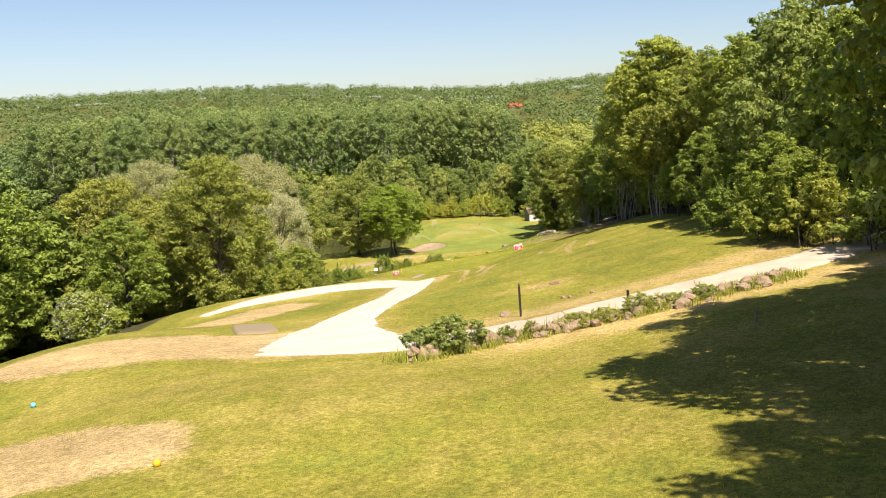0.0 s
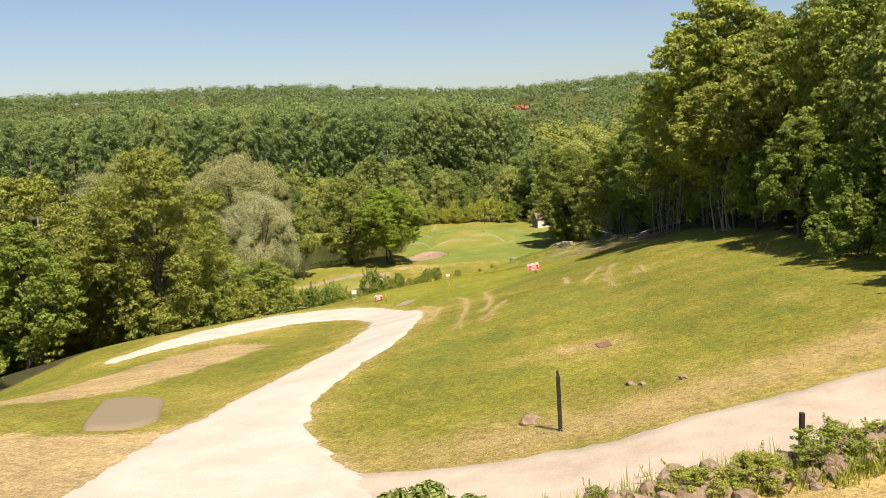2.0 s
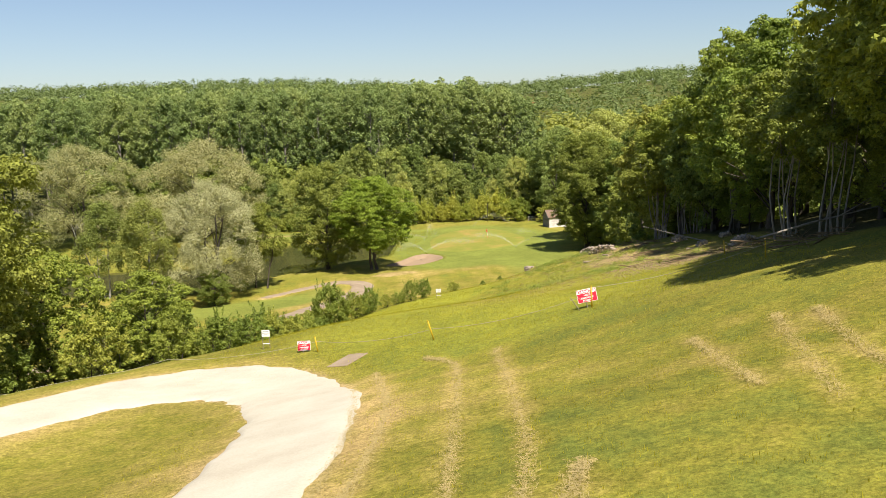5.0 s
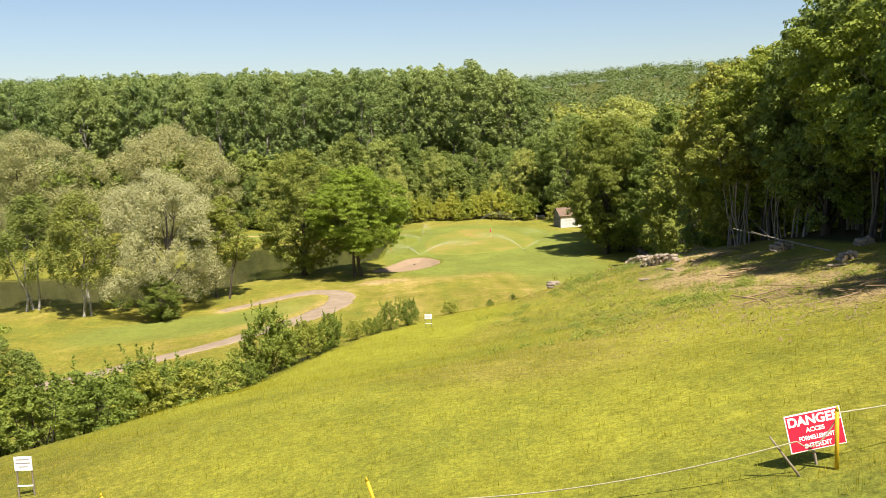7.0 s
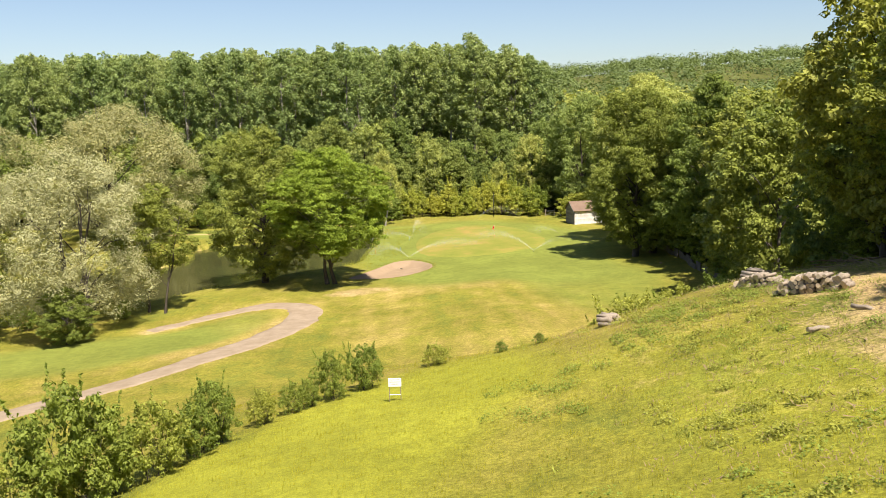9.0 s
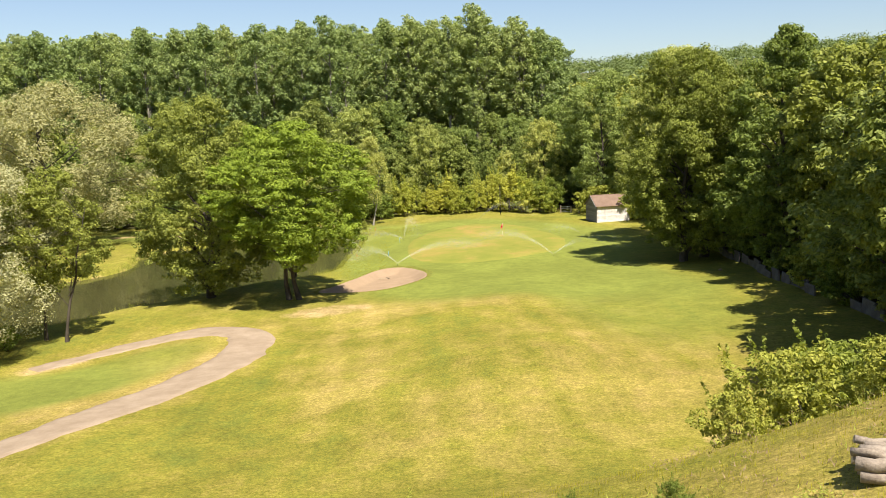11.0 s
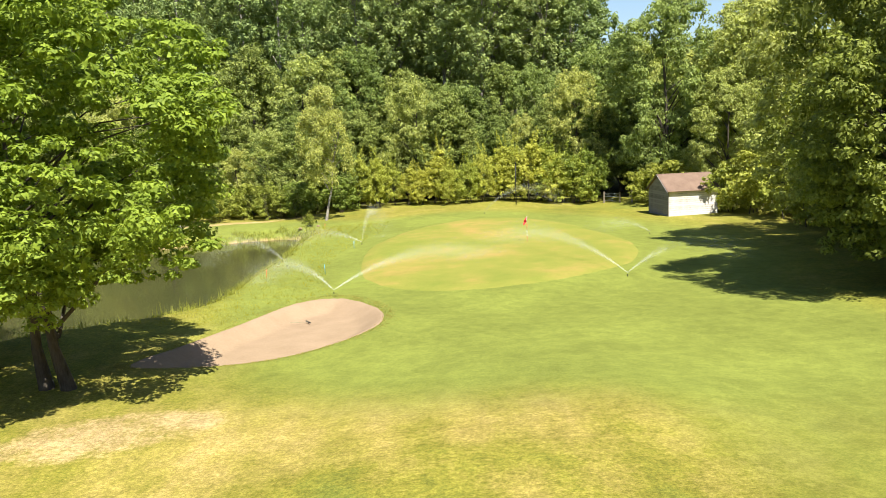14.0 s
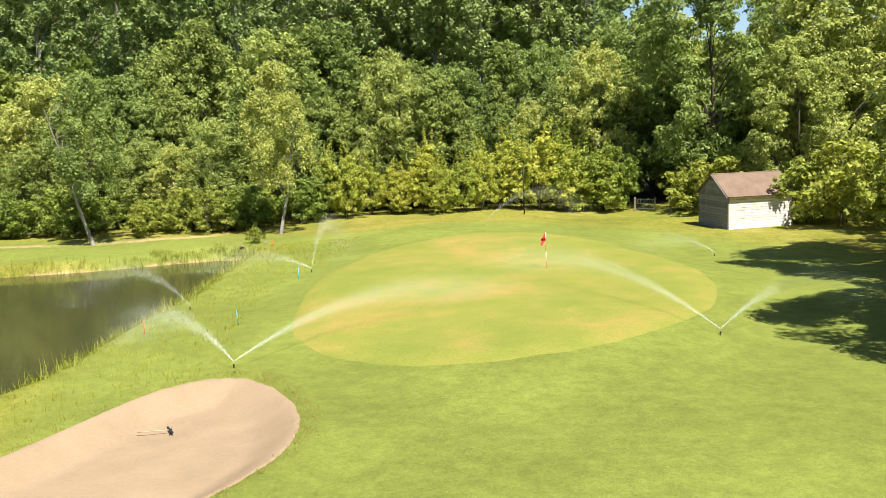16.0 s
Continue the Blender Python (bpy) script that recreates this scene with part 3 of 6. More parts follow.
bare += 0.6 * blot(-13.5, 206, 4.5, 2.2, 20) + 0.46 * blot(13.6, 112, 4, 7) + 0.42 * blot(14.5, 128, 4, 11) + 0.5 * blot(15.5, 143, 4, 7) + 0.27 * blot(10.0, 132, 5.0, 13, 8) + 0.12 * blot(5.5, 134, 4, 9, 15) + 0.6 * blot(4.3, 57.6, 1.7, 0.8) + 0.55 * blot(11, 167, 2, 1.5)
bare += 0.65 * np.exp(-((to_line(xc, yc, np.array([(-60, 266.0), (-34, 271), (-24, 273.5), (-18, 279)])) ) / 1.6) ** 2)
bare += 0.9 * ease(-d_pond, -0.5, 0.5)
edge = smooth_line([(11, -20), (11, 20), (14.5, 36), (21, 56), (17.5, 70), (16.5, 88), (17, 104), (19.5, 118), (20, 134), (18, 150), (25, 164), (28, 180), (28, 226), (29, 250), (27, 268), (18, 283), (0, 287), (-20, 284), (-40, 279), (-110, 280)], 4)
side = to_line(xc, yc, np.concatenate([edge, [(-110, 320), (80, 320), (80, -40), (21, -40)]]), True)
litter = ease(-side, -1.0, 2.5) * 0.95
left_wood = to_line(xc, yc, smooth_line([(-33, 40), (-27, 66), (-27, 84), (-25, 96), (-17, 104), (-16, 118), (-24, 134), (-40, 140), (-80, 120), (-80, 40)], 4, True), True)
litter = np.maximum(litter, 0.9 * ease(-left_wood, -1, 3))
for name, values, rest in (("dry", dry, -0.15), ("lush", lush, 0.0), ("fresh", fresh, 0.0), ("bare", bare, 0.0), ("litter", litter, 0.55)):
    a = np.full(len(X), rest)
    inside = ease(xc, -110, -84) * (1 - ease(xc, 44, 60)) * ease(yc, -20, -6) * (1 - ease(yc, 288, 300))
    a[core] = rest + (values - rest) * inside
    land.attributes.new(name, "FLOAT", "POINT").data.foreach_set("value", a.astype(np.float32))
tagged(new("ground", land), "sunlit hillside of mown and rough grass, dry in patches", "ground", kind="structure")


def ribbon(name, line, widths, mat, label, category, lift=0.05, seed=1):
    """A strip laid over the ground with ragged edges."""
    rng = np.random.default_rng(seed)
    seg = np.r_[0, np.cumsum(np.linalg.norm(np.diff(line, axis=0), axis=1))]
    s = np.arange(0, seg[-1], 0.35)
    p = np.stack([np.interp(s, seg, line[:, k]) for k in (0, 1)], 1)
    w = np.interp(s / seg[-1], np.linspace(0, 1, len(widths)), widths)
    way = np.gradient(p, axis=0)
    side = np.stack([-way[:, 1], way[:, 0]], 1) / np.linalg.norm(way, axis=1, keepdims=True)
    across = np.array([-1, -0.93, -0.7, -0.35, 0, 0.35, 0.7, 0.93, 1])
    wob = [np.convolve(rng.normal(size=len(s) + 8), np.ones(5) / 5, "same")[4:-4] * 0.28 for _ in range(2)]
    half = np.where(across[None] < 0, (w / 2 + wob[0])[:, None], (w / 2 + wob[1])[:, None])
    q = p[:, None] + side[:, None] * (across[None] * half)[..., None]
    z = ground_z(q[..., 0].ravel(), q[..., 1].ravel()).reshape(q.shape[:2])
    z += np.where(np.abs(across) > 0.98, -0.05, lift)[None]
    z[0], z[-1] = z[0] - 0.2, z[-1] - 0.2
    v = np.concatenate([q, z[..., None]], 2).reshape(-1, 3)
    k = len(across)
    f = (np.arange(len(s) - 1)[:, None] * k + np.arange(k - 1)[None]).ravel()
    return tagged(new(name, mesh_of(name, v, np.stack([f, f + 1, f + k + 1, f + k], 1)[:, ::-1], mat, True)), label, category, kind="structure")


def pool(name, outline, mat, label, category, level, step=0.6):
    """Level water inside an outline, its rim hidden in the bank."""
    lo, hi = outline.min(0) - step, outline.max(0) + step
    ax, ay = np.arange(lo[0], hi[0], step), np.arange(lo[1], hi[1], step)
    x, y = (a.ravel() for a in np.meshgrid(ax, ay))
    d = to_line(x, y, outline, True)
    k = len(ax)
    f = (np.arange(len(ay) - 1)[:, None] * k + np.arange(k - 1)[None]).ravel()
    f = np.stack([f, f + 1, f + k + 1, f + k], 1)
    f = f[(d[f] < 1.2).any(1)]
    used, at = np.unique(f, return_inverse=True)
    return tagged(new(name, mesh_of(name, np.stack([x, y, np.full(len(x), level)], 1)[used], at.reshape(f.shape), mat, True)), label, category, kind="structure")


def patch(name, outline, mat, label, category, lift=0.04, rings=26, seed=1):
    """A layer that follows the ground inside an outline, in rings round its middle."""
    rng = np.random.default_rng(seed)
    o = np.concatenate([outline[i] + (outline[(i + 1) % len(outline)] - outline[i]) * t for i in range(len(outline)) for t in np.linspace(0, 1, 6, endpoint=False)[:, None]]).reshape(-1, 2)
    c = outline.mean(0)
    wob = 1 + 0.005 * np.convolve(rng.normal(size=len(o) + 8), np.ones(5) / 3, "same")[4:-4]
    s = np.r_[0.0005, np.linspace(0.03, 1.0, rings), 1.03]
    p = c + (o - c)[None] * s[:, None, None] * wob[None, :, None]
    z = ground_z(p[..., 0].ravel(), p[..., 1].ravel()).reshape(p.shape[:2]) + np.where(s > 1.0, -0.08, np.where(s > 0.97, 0.025, lift))[:, None]
    n = len(o)
    i, j = (a.ravel() for a in np.meshgrid(np.arange(len(s) - 1), np.arange(n), indexing="ij"))
    f = np.stack([i * n + j, (i + 1) * n + j, (i + 1) * n + (j + 1) % n, i * n + (j + 1) % n], 1)
    return tagged(new(name, mesh_of(name, np.concatenate([p, z[..., None]], 2).reshape(-1, 3), f, mat, True)), label, category, kind="structure")


m, n, l, b = material("pond_water", 0.09, 0.22)
b.inputs["Base Color"].default_value = (0.042, 0.041, 0.016, 1)
bump(n, l, b, noise_at(n, l, 2.2, 3, 0.6), 0.05, 0.05)
MAT["water"] = m
m, n, l, b = material("puddle_water", 0.7, 0.1)
b.inputs["Base Color"].default_value = (0.225, 0.172, 0.105, 1)
MAT["puddle"] = m

m, n, l, b = material("putting_green", 0.9, 0.1)
big, mid, fine = noise_at(n, l, 0.16, 3, 0.6), noise_at(n, l, 0.7, 4, 0.6), noise_at(n, l, 12, 3, 0.7)
fade = calc(n, l, "ADD", calc(n, l, "MULTIPLY", big, 0.75), calc(n, l, "MULTIPLY", mid, 0.35))
col = ramp(n, l, fade, [(0.40, (0.158, 0.178, 0.030)), (0.56, (0.200, 0.196, 0.038)), (0.74, (0.285, 0.205, 0.058))])
col = mix(n, l, 1.0, col, span(n, l, fine, 0.25, 0.75, 0.86, 1.12), "MULTIPLY")
l.new(col, b.inputs["Base Color"])
bump(n, l, b, fine, 0.15, 0.02)
MAT["green"] = m

def band(name, left, right, mat, label, category, lift=0.08, seed=1):
    """A layer laid over the ground between two edges, its rims ragged and thin."""
    rng = np.random.default_rng(seed)
    n = 260
    at = np.linspace(0, len(left) - 1, n)
    a, b = (np.stack([np.interp(at, np.arange(len(e)), e[:, k]) for k in (0, 1)], 1) for e in (left, right))
    rag = [np.convolve(rng.normal(size=n + 8), np.ones(4) / 4, "same")[4:-4, None] * 0.30 for _ in range(2)]
    way = (b - a) / (np.linalg.norm(b - a, axis=1, keepdims=True) + 1e-6)
    a, b = a + way * rag[0], b + way * rag[1]
    across = np.r_[0, 0.03, 0.1, np.linspace(0.2, 0.8, 9), 0.9, 0.97, 1]
    q = a[:, None] + (b - a)[:, None] * across[None, :, None]
    z = ground_z(q[..., 0].ravel(), q[..., 1].ravel()).reshape(q.shape[:2]) + np.where((across < 0.01) | (across > 0.99), -0.06, np.where((across < 0.05) | (across > 0.95), 0.03, lift))[None]
    z[0], z[-1] = z[0] - 0.2, z[-1] - 0.2
    k = len(across)
    f = (np.arange(n - 1)[:, None] * k + np.arange(k - 1)[None]).ravel()
    return tagged(new(name, mesh_of(name, np.concatenate([q, z[..., None]], 2).reshape(-1, 3), np.stack([f, f + 1, f + k + 1, f + k], 1), mat, True)), label, category, kind="structure")


band("road", *ROAD_EDGES, "gravel", "pale crushed-stone road bending round a dry bank", "road", 0.09, 3)
ribbon("track", TRACK, (4.4, 4.2, 3.4, 3.2, 3.2, 3.2), "track", "dusty gravel track along a rubble wall", "road", 0.08, 4)
ribbon("footpath", FOOTPATH, (1.8, 3.2, 4.2, 3.6, 3.2, 3.0, 3.0, 3.0), "footpath", "narrow grit footpath looping through the grass", "path", 0.08, 5)
patch("bunker", BUNKER, "sand", "smooth pinkish sand bunker cut into the turf", "bunker", 0.04, 40)
patch("putting_green", GREEN, "green", "close-mown putting green with faded yellowish patches", "green", 0.07, 40)
pool("pond", POND, "water", "still green-brown pond with grassy banks", "pond", WATER)
patch("puddle", smooth_line([(-13.0, 54.2), (-12.1, 53.9), (-11.3, 54.1), (-10.9, 55.4), (-11.5, 57.4), (-12.3, 59.8), (-13.6, 60.6), (-14.8, 60.2), (-14.2, 57.8)], 4, True), "puddle", "shallow muddy puddle in a worn hollow", "puddle", 0.14, 10)
# ---- trees and shrubs ----
make_kit("maple", "bark", "maple", seed=3, height=16, radius=7.0, base=3.0, trunk=0.32, leaf=0.135, count=80000, boughs=75, sprays=17, bough=1.22, spray=0.92, stems=2, flat=0.45, up=1.0)
make_kit("alder", "bark", "broad", seed=4, height=17, radius=6.0, base=0.1, trunk=0.32, leaf=0.125, count=70000, boughs=84, sprays=16, bough=1.22, spray=0.92, flat=0.6)
make_kit("lime", "bark", "broad", seed=6, height=17, radius=5.8, base=0.4, trunk=0.34, leaf=0.14, count=52000, boughs=84, sprays=15, bough=1.22, spray=0.92, shape="tall", flat=0.5, up=0.9)
make_kit("broad_a", "bark", "dark", seed=5, height=16, radius=5.5, base=2.0, trunk=0.26, leaf=0.20, count=22000, boughs=57, sprays=12, bough=1.15, spray=0.95, shape="tall")
make_kit("broad_b", "stem_bark", "broad", seed=8, height=16, radius=5.0, base=3.5, trunk=0.13, leaf=0.20, count=21000, boughs=52, sprays=12, bough=1.15, spray=0.95, stems=6)
make_kit("broad_c", "bark", "ash", seed=13, height=16, radius=6.0, base=1.0, trunk=0.30, leaf=0.20, count=25000, boughs=62, sprays=12, bough=1.15, spray=0.95, flat=0.5, up=0.9)
make_kit("olive", "bark", "olive", seed=17, height=16, radius=5.6, base=1.2, trunk=0.3, leaf=0.19, count=25000, boughs=65, sprays=12, bough=1.15, spray=0.95, flat=0.55)
make_kit("field", "bark", "olive", seed=18, height=16, radius=5.6, base=0.6, trunk=0.3, leaf=0.115, count=65000, boughs=84, sprays=16, bough=1.22, spray=0.92, flat=0.5, up=0.9)
make_kit("edge_a", "bark", "fresh", seed=19, height=16, radius=5.4, base=2.4, trunk=0.24, leaf=0.155, count=32000, boughs=57, sprays=14, bough=1.15, spray=0.95, shape="tall", flat=0.5, up=0.9)
make_kit("edge_b", "stem_bark", "fresh", seed=20, height=16, radius=5.2, base=3.6, trunk=0.12, leaf=0.155, count=31000, boughs=55, sprays=14, bough=1.15, spray=0.95, stems=6, flat=0.5, up=0.9)
make_kit("coppice", "pale_bark", "olive", seed=22, height=8.5, radius=2.9, base=3.8, trunk=0.075, leaf=0.11, count=13000, boughs=28, sprays=11, stems=6, limbs=24, flat=0.5, up=0.9)
make_kit("dark", "bark", "dark", seed=21, height=17, radius=5.8, base=0.4, trunk=0.32, leaf=0.20, count=23000, boughs=62, sprays=12, bough=1.15, spray=0.95, shape="tall")
make_kit("back_a", "bark", "dark", seed=23, height=16, radius=5.2, base=0.4, trunk=0.28, leaf=0.32, count=5200, boughs=34, sprays=8, shape="tall", limbs=8)
make_kit("back_b", "bark", "sunny", seed=25, height=16, radius=5.4, base=0.3, trunk=0.28, leaf=0.175, count=15000, boughs=62, sprays=8, bough=1.15, limbs=8)
make_kit("back_c", "bark", "dark", seed=26, height=16, radius=5.2, base=0.3, trunk=0.28, leaf=0.175, count=15000, boughs=62, sprays=8, bough=1.15, shape="tall", limbs=8)
make_kit("fill", "bark", "broad", seed=27, height=16, radius=5.4, base=0.3, trunk=0.28, leaf=0.5, count=2200, boughs=26, sprays=6, limbs=4)
make_kit("poplar_a", "pale_bark", "poplar", seed=31, height=33, radius=4.9, base=9, trunk=0.34, leaf=0.235, count=15000, boughs=105, sprays=7, bough=1.22, spray=0.95, shape="poplar", limbs=26, flat=0.9)
make_kit("poplar_b", "pale_bark", "poplar", seed=37, height=33, radius=5.2, base=11, trunk=0.34, leaf=0.235, count=15000, boughs=105, sprays=7, bough=1.22, spray=0.95, shape="poplar", limbs=26, flat=0.9)
make_kit("poplar_c", "pale_bark", "poplar", seed=39, height=33, radius=5.2, base=14, trunk=0.3, leaf=0.46, count=2800, boughs=45, sprays=6, bough=1.1, shape="poplar", limbs=3)
make_kit("poplar_d", "pale_bark", "poplar", seed=35, height=33, radius=4.6, base=15, trunk=0.36, leaf=0.235, count=8000, boughs=62, sprays=7, bough=1.0, shape="poplar", limbs=24, flat=0.9)
make_kit("willow_a", "bark", "willow", seed=41, height=17, radius=8.0, base=0.8, trunk=0.40, leaf=0.105, count=80000, boughs=44, sprays=20, bough=1.05, shape="wide", stems=3, droop=0.5, flat=0.85)
make_kit("willow_b", "bark", "grey_willow", seed=43, height=17, radius=8.0, base=0.8, trunk=0.40, leaf=0.115, count=60000, boughs=42, sprays=20, bough=1.05, shape="wide", stems=2, droop=0.5, flat=0.85)
make_kit("oak", "bark", "sunny", seed=14, height=16, radius=6.0, base=0.8, trunk=0.30, leaf=0.15, count=40000, boughs=75, sprays=15, bough=1.22, spray=0.92, flat=0.5, up=0.9)
make_kit("birch", "white_bark", "birch", seed=51, height=14, radius=3.2, base=3.8, trunk=0.14, leaf=0.12, count=15000, boughs=40, sprays=9, shape="tall", stems=3, droop=1.0)
make_kit("sapling", "pale_bark", "sunny", seed=52, height=14, radius=2.9, base=3.4, trunk=0.15, leaf=0.13, count=13000, boughs=40, sprays=9, shape="tall", stems=1, lean=-0.06, droop=0.8)
make_kit("slender", "bark", "olive", seed=53, height=14, radius=4.4, base=3.6, trunk=0.2, leaf=0.13, count=24000, boughs=34, sprays=12, stems=2)
make_kit("yellow", "bark", "yellow", seed=61, height=5, radius=2.2, base=0.1, trunk=0.06, leaf=0.13, count=4200, boughs=22, sprays=8, stems=3, shape="tall", shoots=22)
make_kit("shrub_a", "bark", "shrub", seed=71, height=3, radius=1.6, base=0.05, trunk=0.04, leaf=0.085, count=4600, boughs=22, sprays=8, stems=5, shape="tall", shoots=26)
make_kit("shrub_b", "bark", "shrub", seed=77, height=3, radius=1.9, base=0.05, trunk=0.04, leaf=0.09, count=4600, boughs=24, sprays=8, stems=5, shoots=20)
make_kit("shrub_c", "bark", "shrub", seed=78, height=3, radius=1.9, base=0.05, trunk=0.04, leaf=0.13, count=2600, boughs=20, sprays=7, stems=3)
make_kit("bramble", "bark", "dark", seed=79, height=1.6, radius=1.35, base=0.05, trunk=0.02, leaf=0.07, count=6500, boughs=20, sprays=8, stems=4)

BROAD = "leafy deciduous tree at the edge of the wood"
for key, name, label, x, y, h, turn, wide in (
    ("maple", "maple_tree", "bright green maple tree spreading beside the pond", -17.3, 210.8, 16.8, 20, 1.04),
    ("alder", "alder_tree", "dark green alder tree beside the bright maple", -26.6, 214.5, 19.8, 60, 0.98),
    ("willow_a", "willow_tree", "silvery grey-leaved willow tree on the pond bank", -42.2, 195.8, 18.6, 0, 1.06),
    ("willow_b", "willow_tree", "large grey-green willow tree beyond the pond", -63.5, 260, 25.2, 120, 1.28),
    ("willow_b", "willow_tree", "large grey-green willow tree beyond the pond", -94, 260, 25, 220, 1.2),
    ("birch", "birch_tree", "slender birch tree with pale leaning trunks by the water", -51.5, 190.6, 17.0, 30, 1.25),
    ("birch", "birch_tree", "slender birch tree with pale leaning trunks by the water", -60, 195, 16.5, 130, 1.3),
    ("slender", "alder_tree", "slender dark green tree with twin trunks by the water", -35.8, 201, 14.5, 100, 1.0),
    ("field", "field_maple_tree", "yellow-green field maple tree below the road", -26.6, 97.5, 17.2, 10, 0.98),
    ("field", "field_maple_tree", "yellow-green field maple tree below the road", -31, 104, 17.5, 230, 1.0),
    ("field", "field_maple_tree", "yellow-green field maple tree below the road", -40, 101, 21, 130, 1.0),
    ("broad_a", "ash_tree", "leafy tree on the slope below the road", -49, 96, 22, 50, 1.0),
    ("broad_c", "ash_tree", "leafy tree on the slope below the road", -44, 84, 17, 150, 1.0),
    ("broad_c", "ash_tree", "leafy tree on the slope below the road", -39, 116, 19, 200, 0.9),
    ("olive", "field_maple_tree", "yellow-green field maple tree below the road", -50, 110, 20, 250, 1.0),
    ("broad_c", "ash_tree", "leafy tree on the slope below the road", -33, 88, 11, 250, 1.0),
    ("broad_c", "hazel_tree", "low bushy hazel tree on the slope", -25, 108, 9.5, 20, 1.0),
    ("broad_c", "hazel_tree", "low bushy hazel tree on the slope", -21, 113, 7.5, 80, 1.1),
    ("broad_c", "hazel_tree", "low bushy hazel tree on the slope", -27, 121, 8, 180, 1.1),
    ("lime", "hazel_tree", "dense green hazel bush at the brow", -23.4, 121, 7.6, 130, 1.25),
    ("lime", "lime_tree", "dense dark green tree shading the fairway", 25.5, 226, 20.0, 10, 1.0),
    ("lime", "lime_tree", "dense dark green tree shading the fairway", 31, 217, 24, 70, 0.85),
    ("oak", "oak_tree", "tall sunlit tree overhanging the shed", 32.5, 277, 23, 0, 0.9),
    ("oak", "oak_tree", "tall sunlit tree overhanging the shed", 37, 285, 27, 90, 0.9),
    ("oak", "oak_tree", "tall tree above the end of the fairway", 36, 234, 20, 15, 0.85),
    ("dark", "oak_tree", "tall tree above the end of the fairway", 37, 221, 21, 75, 0.9),
    ("oak", "oak_tree", "tall sunlit tree overhanging the shed", 44, 262, 17, 200, 0.85),
    ("oak", "oak_tree", "tall sunlit tree overhanging the shed", 23.0, 281, 24, 310, 0.8),
    ("oak", "oak_tree", "tall sunlit tree overhanging the shed", 27.2, 272, 14.5, 45, 0.85),
    ("oak", "oak_tree", "tall tree shading the end of the fairway", 27.3, 240, 24, 140, 0.85),
    ("oak", "oak_tree", "tall tree shading the end of the fairway", 29.0, 234, 21, 20, 0.8),
    ("field", "oak_tree", "broad olive-green tree shading the lawn before the green", 22.8, 224.5, 23.5, 60, 0.86),
    ("broad_b", "oak_tree", "tall tree above the retaining wall", 34.0, 209, 21, 10, 1.0),
    ("olive", "oak_tree", "tall brownish-green tree above the retaining wall", 32.6, 200, 20, 110, 1.0),
    ("dark", "oak_tree", "tall tree above the retaining wall", 30.5, 190, 20, 210, 1.05),
    ("olive", "oak_tree", "tall brownish-green tree above the retaining wall", 30, 181, 20, 300, 1.05),
    ("broad_b", "oak_tree", "tall tree above the retaining wall", 26, 178, 18, 0, 0.95),
    ("olive", "oak_tree", "tall tree beside the fairway", 22.6, 170, 16.5, 140, 0.85),
):
    plant(key, name, label, x, y, h, turn, wide)
for key, x, y, h, wide in (("edge_a", 17.6, 87, 16.5, 0.95), ("edge_b", 18.4, 94, 14.5, 0.9), ("olive", 21.0, 150.5, 15.5, 0.9), ("edge_b", 20.8, 142, 13.5, 0.95), ("broad_a", 23.5, 158, 14.5, 0.85), ("edge_b", 21.5, 127, 16, 0.9), ("edge_a", 21.5, 119, 15, 0.9), ("dark", 22, 135, 15, 0.85)):
    plant(key, "wood_tree", "tall leafy tree at the edge of the wood", x, y, h, 37 * y, wide, "trees of the wood")

rng = random.Random(11)
for y in range(6, 168, 6):       # the wood along one side of the flight
    ex = float(np.interp(y, edge[:, 1][:60], edge[:, 0][:60]))
    tall = float(np.interp(y, (0, 24, 36, 50, 105, 118, 140, 165), (22, 22, 16, 15, 16, 14, 14, 17)))
    for row in range(3):
        if row == 2 and y % 12:
            continue
        key = rng.choice(["broad_a", "edge_b", "edge_b", "edge_a", "broad_b", "olive"] if row == 0 else ["back_a"] if row == 1 else ["fill"])
        plant(key, "wood_tree", BROAD, ex + (2.4 if y < 34 else 7.2 if y < 52 else 4.8 if 88 < y < 112 else 3.2) + 6.0 * row + rng.uniform(-0.8, 0.8), y + rng.uniform(-2, 2), tall * rng.uniform(0.9, 1.1) * (0.84, 0.95, 1.0)[row], rng.uniform(0, 360), rng.uniform(0.8, 0.95), "trees of the wood")
for x, y, h, wide in ((18.2, 55, 5.0, 1.1), (18.6, 60, 6.0, 1.0), (18.2, 66, 5.0, 1.1), (17.6, 72, 6.5, 1.0), (17.4, 78, 5.0, 1.1), (17.8, 83.5, 6.0, 1.0), (19.5, 88.5, 4.5, 1.1), (20.5, 99, 4.0, 1.1), (21.5, 106, 4.5, 1.1), (21.0, 122, 4.0, 1.1),
                      (22.5, 131, 4.5, 1.1), (22.5, 139, 4.0, 1.2), (21.5, 147, 5.0, 1.0), (22.0, 154, 6.0, 1.0), (24.5, 161, 6.5, 1.0), (27.5, 169, 6.0, 1.1), (29.2, 186, 5.0, 1.2), (29.4, 196, 5.5, 1.1), (29.6, 205, 5.0, 1.2)):
    plant(rng.choice(["edge_a", "broad_c"]), "hazel_tree", "low bushy hazel tree filling the edge of the wood", x, y, h, rng.uniform(0, 360), wide, "undergrowth of the wood")
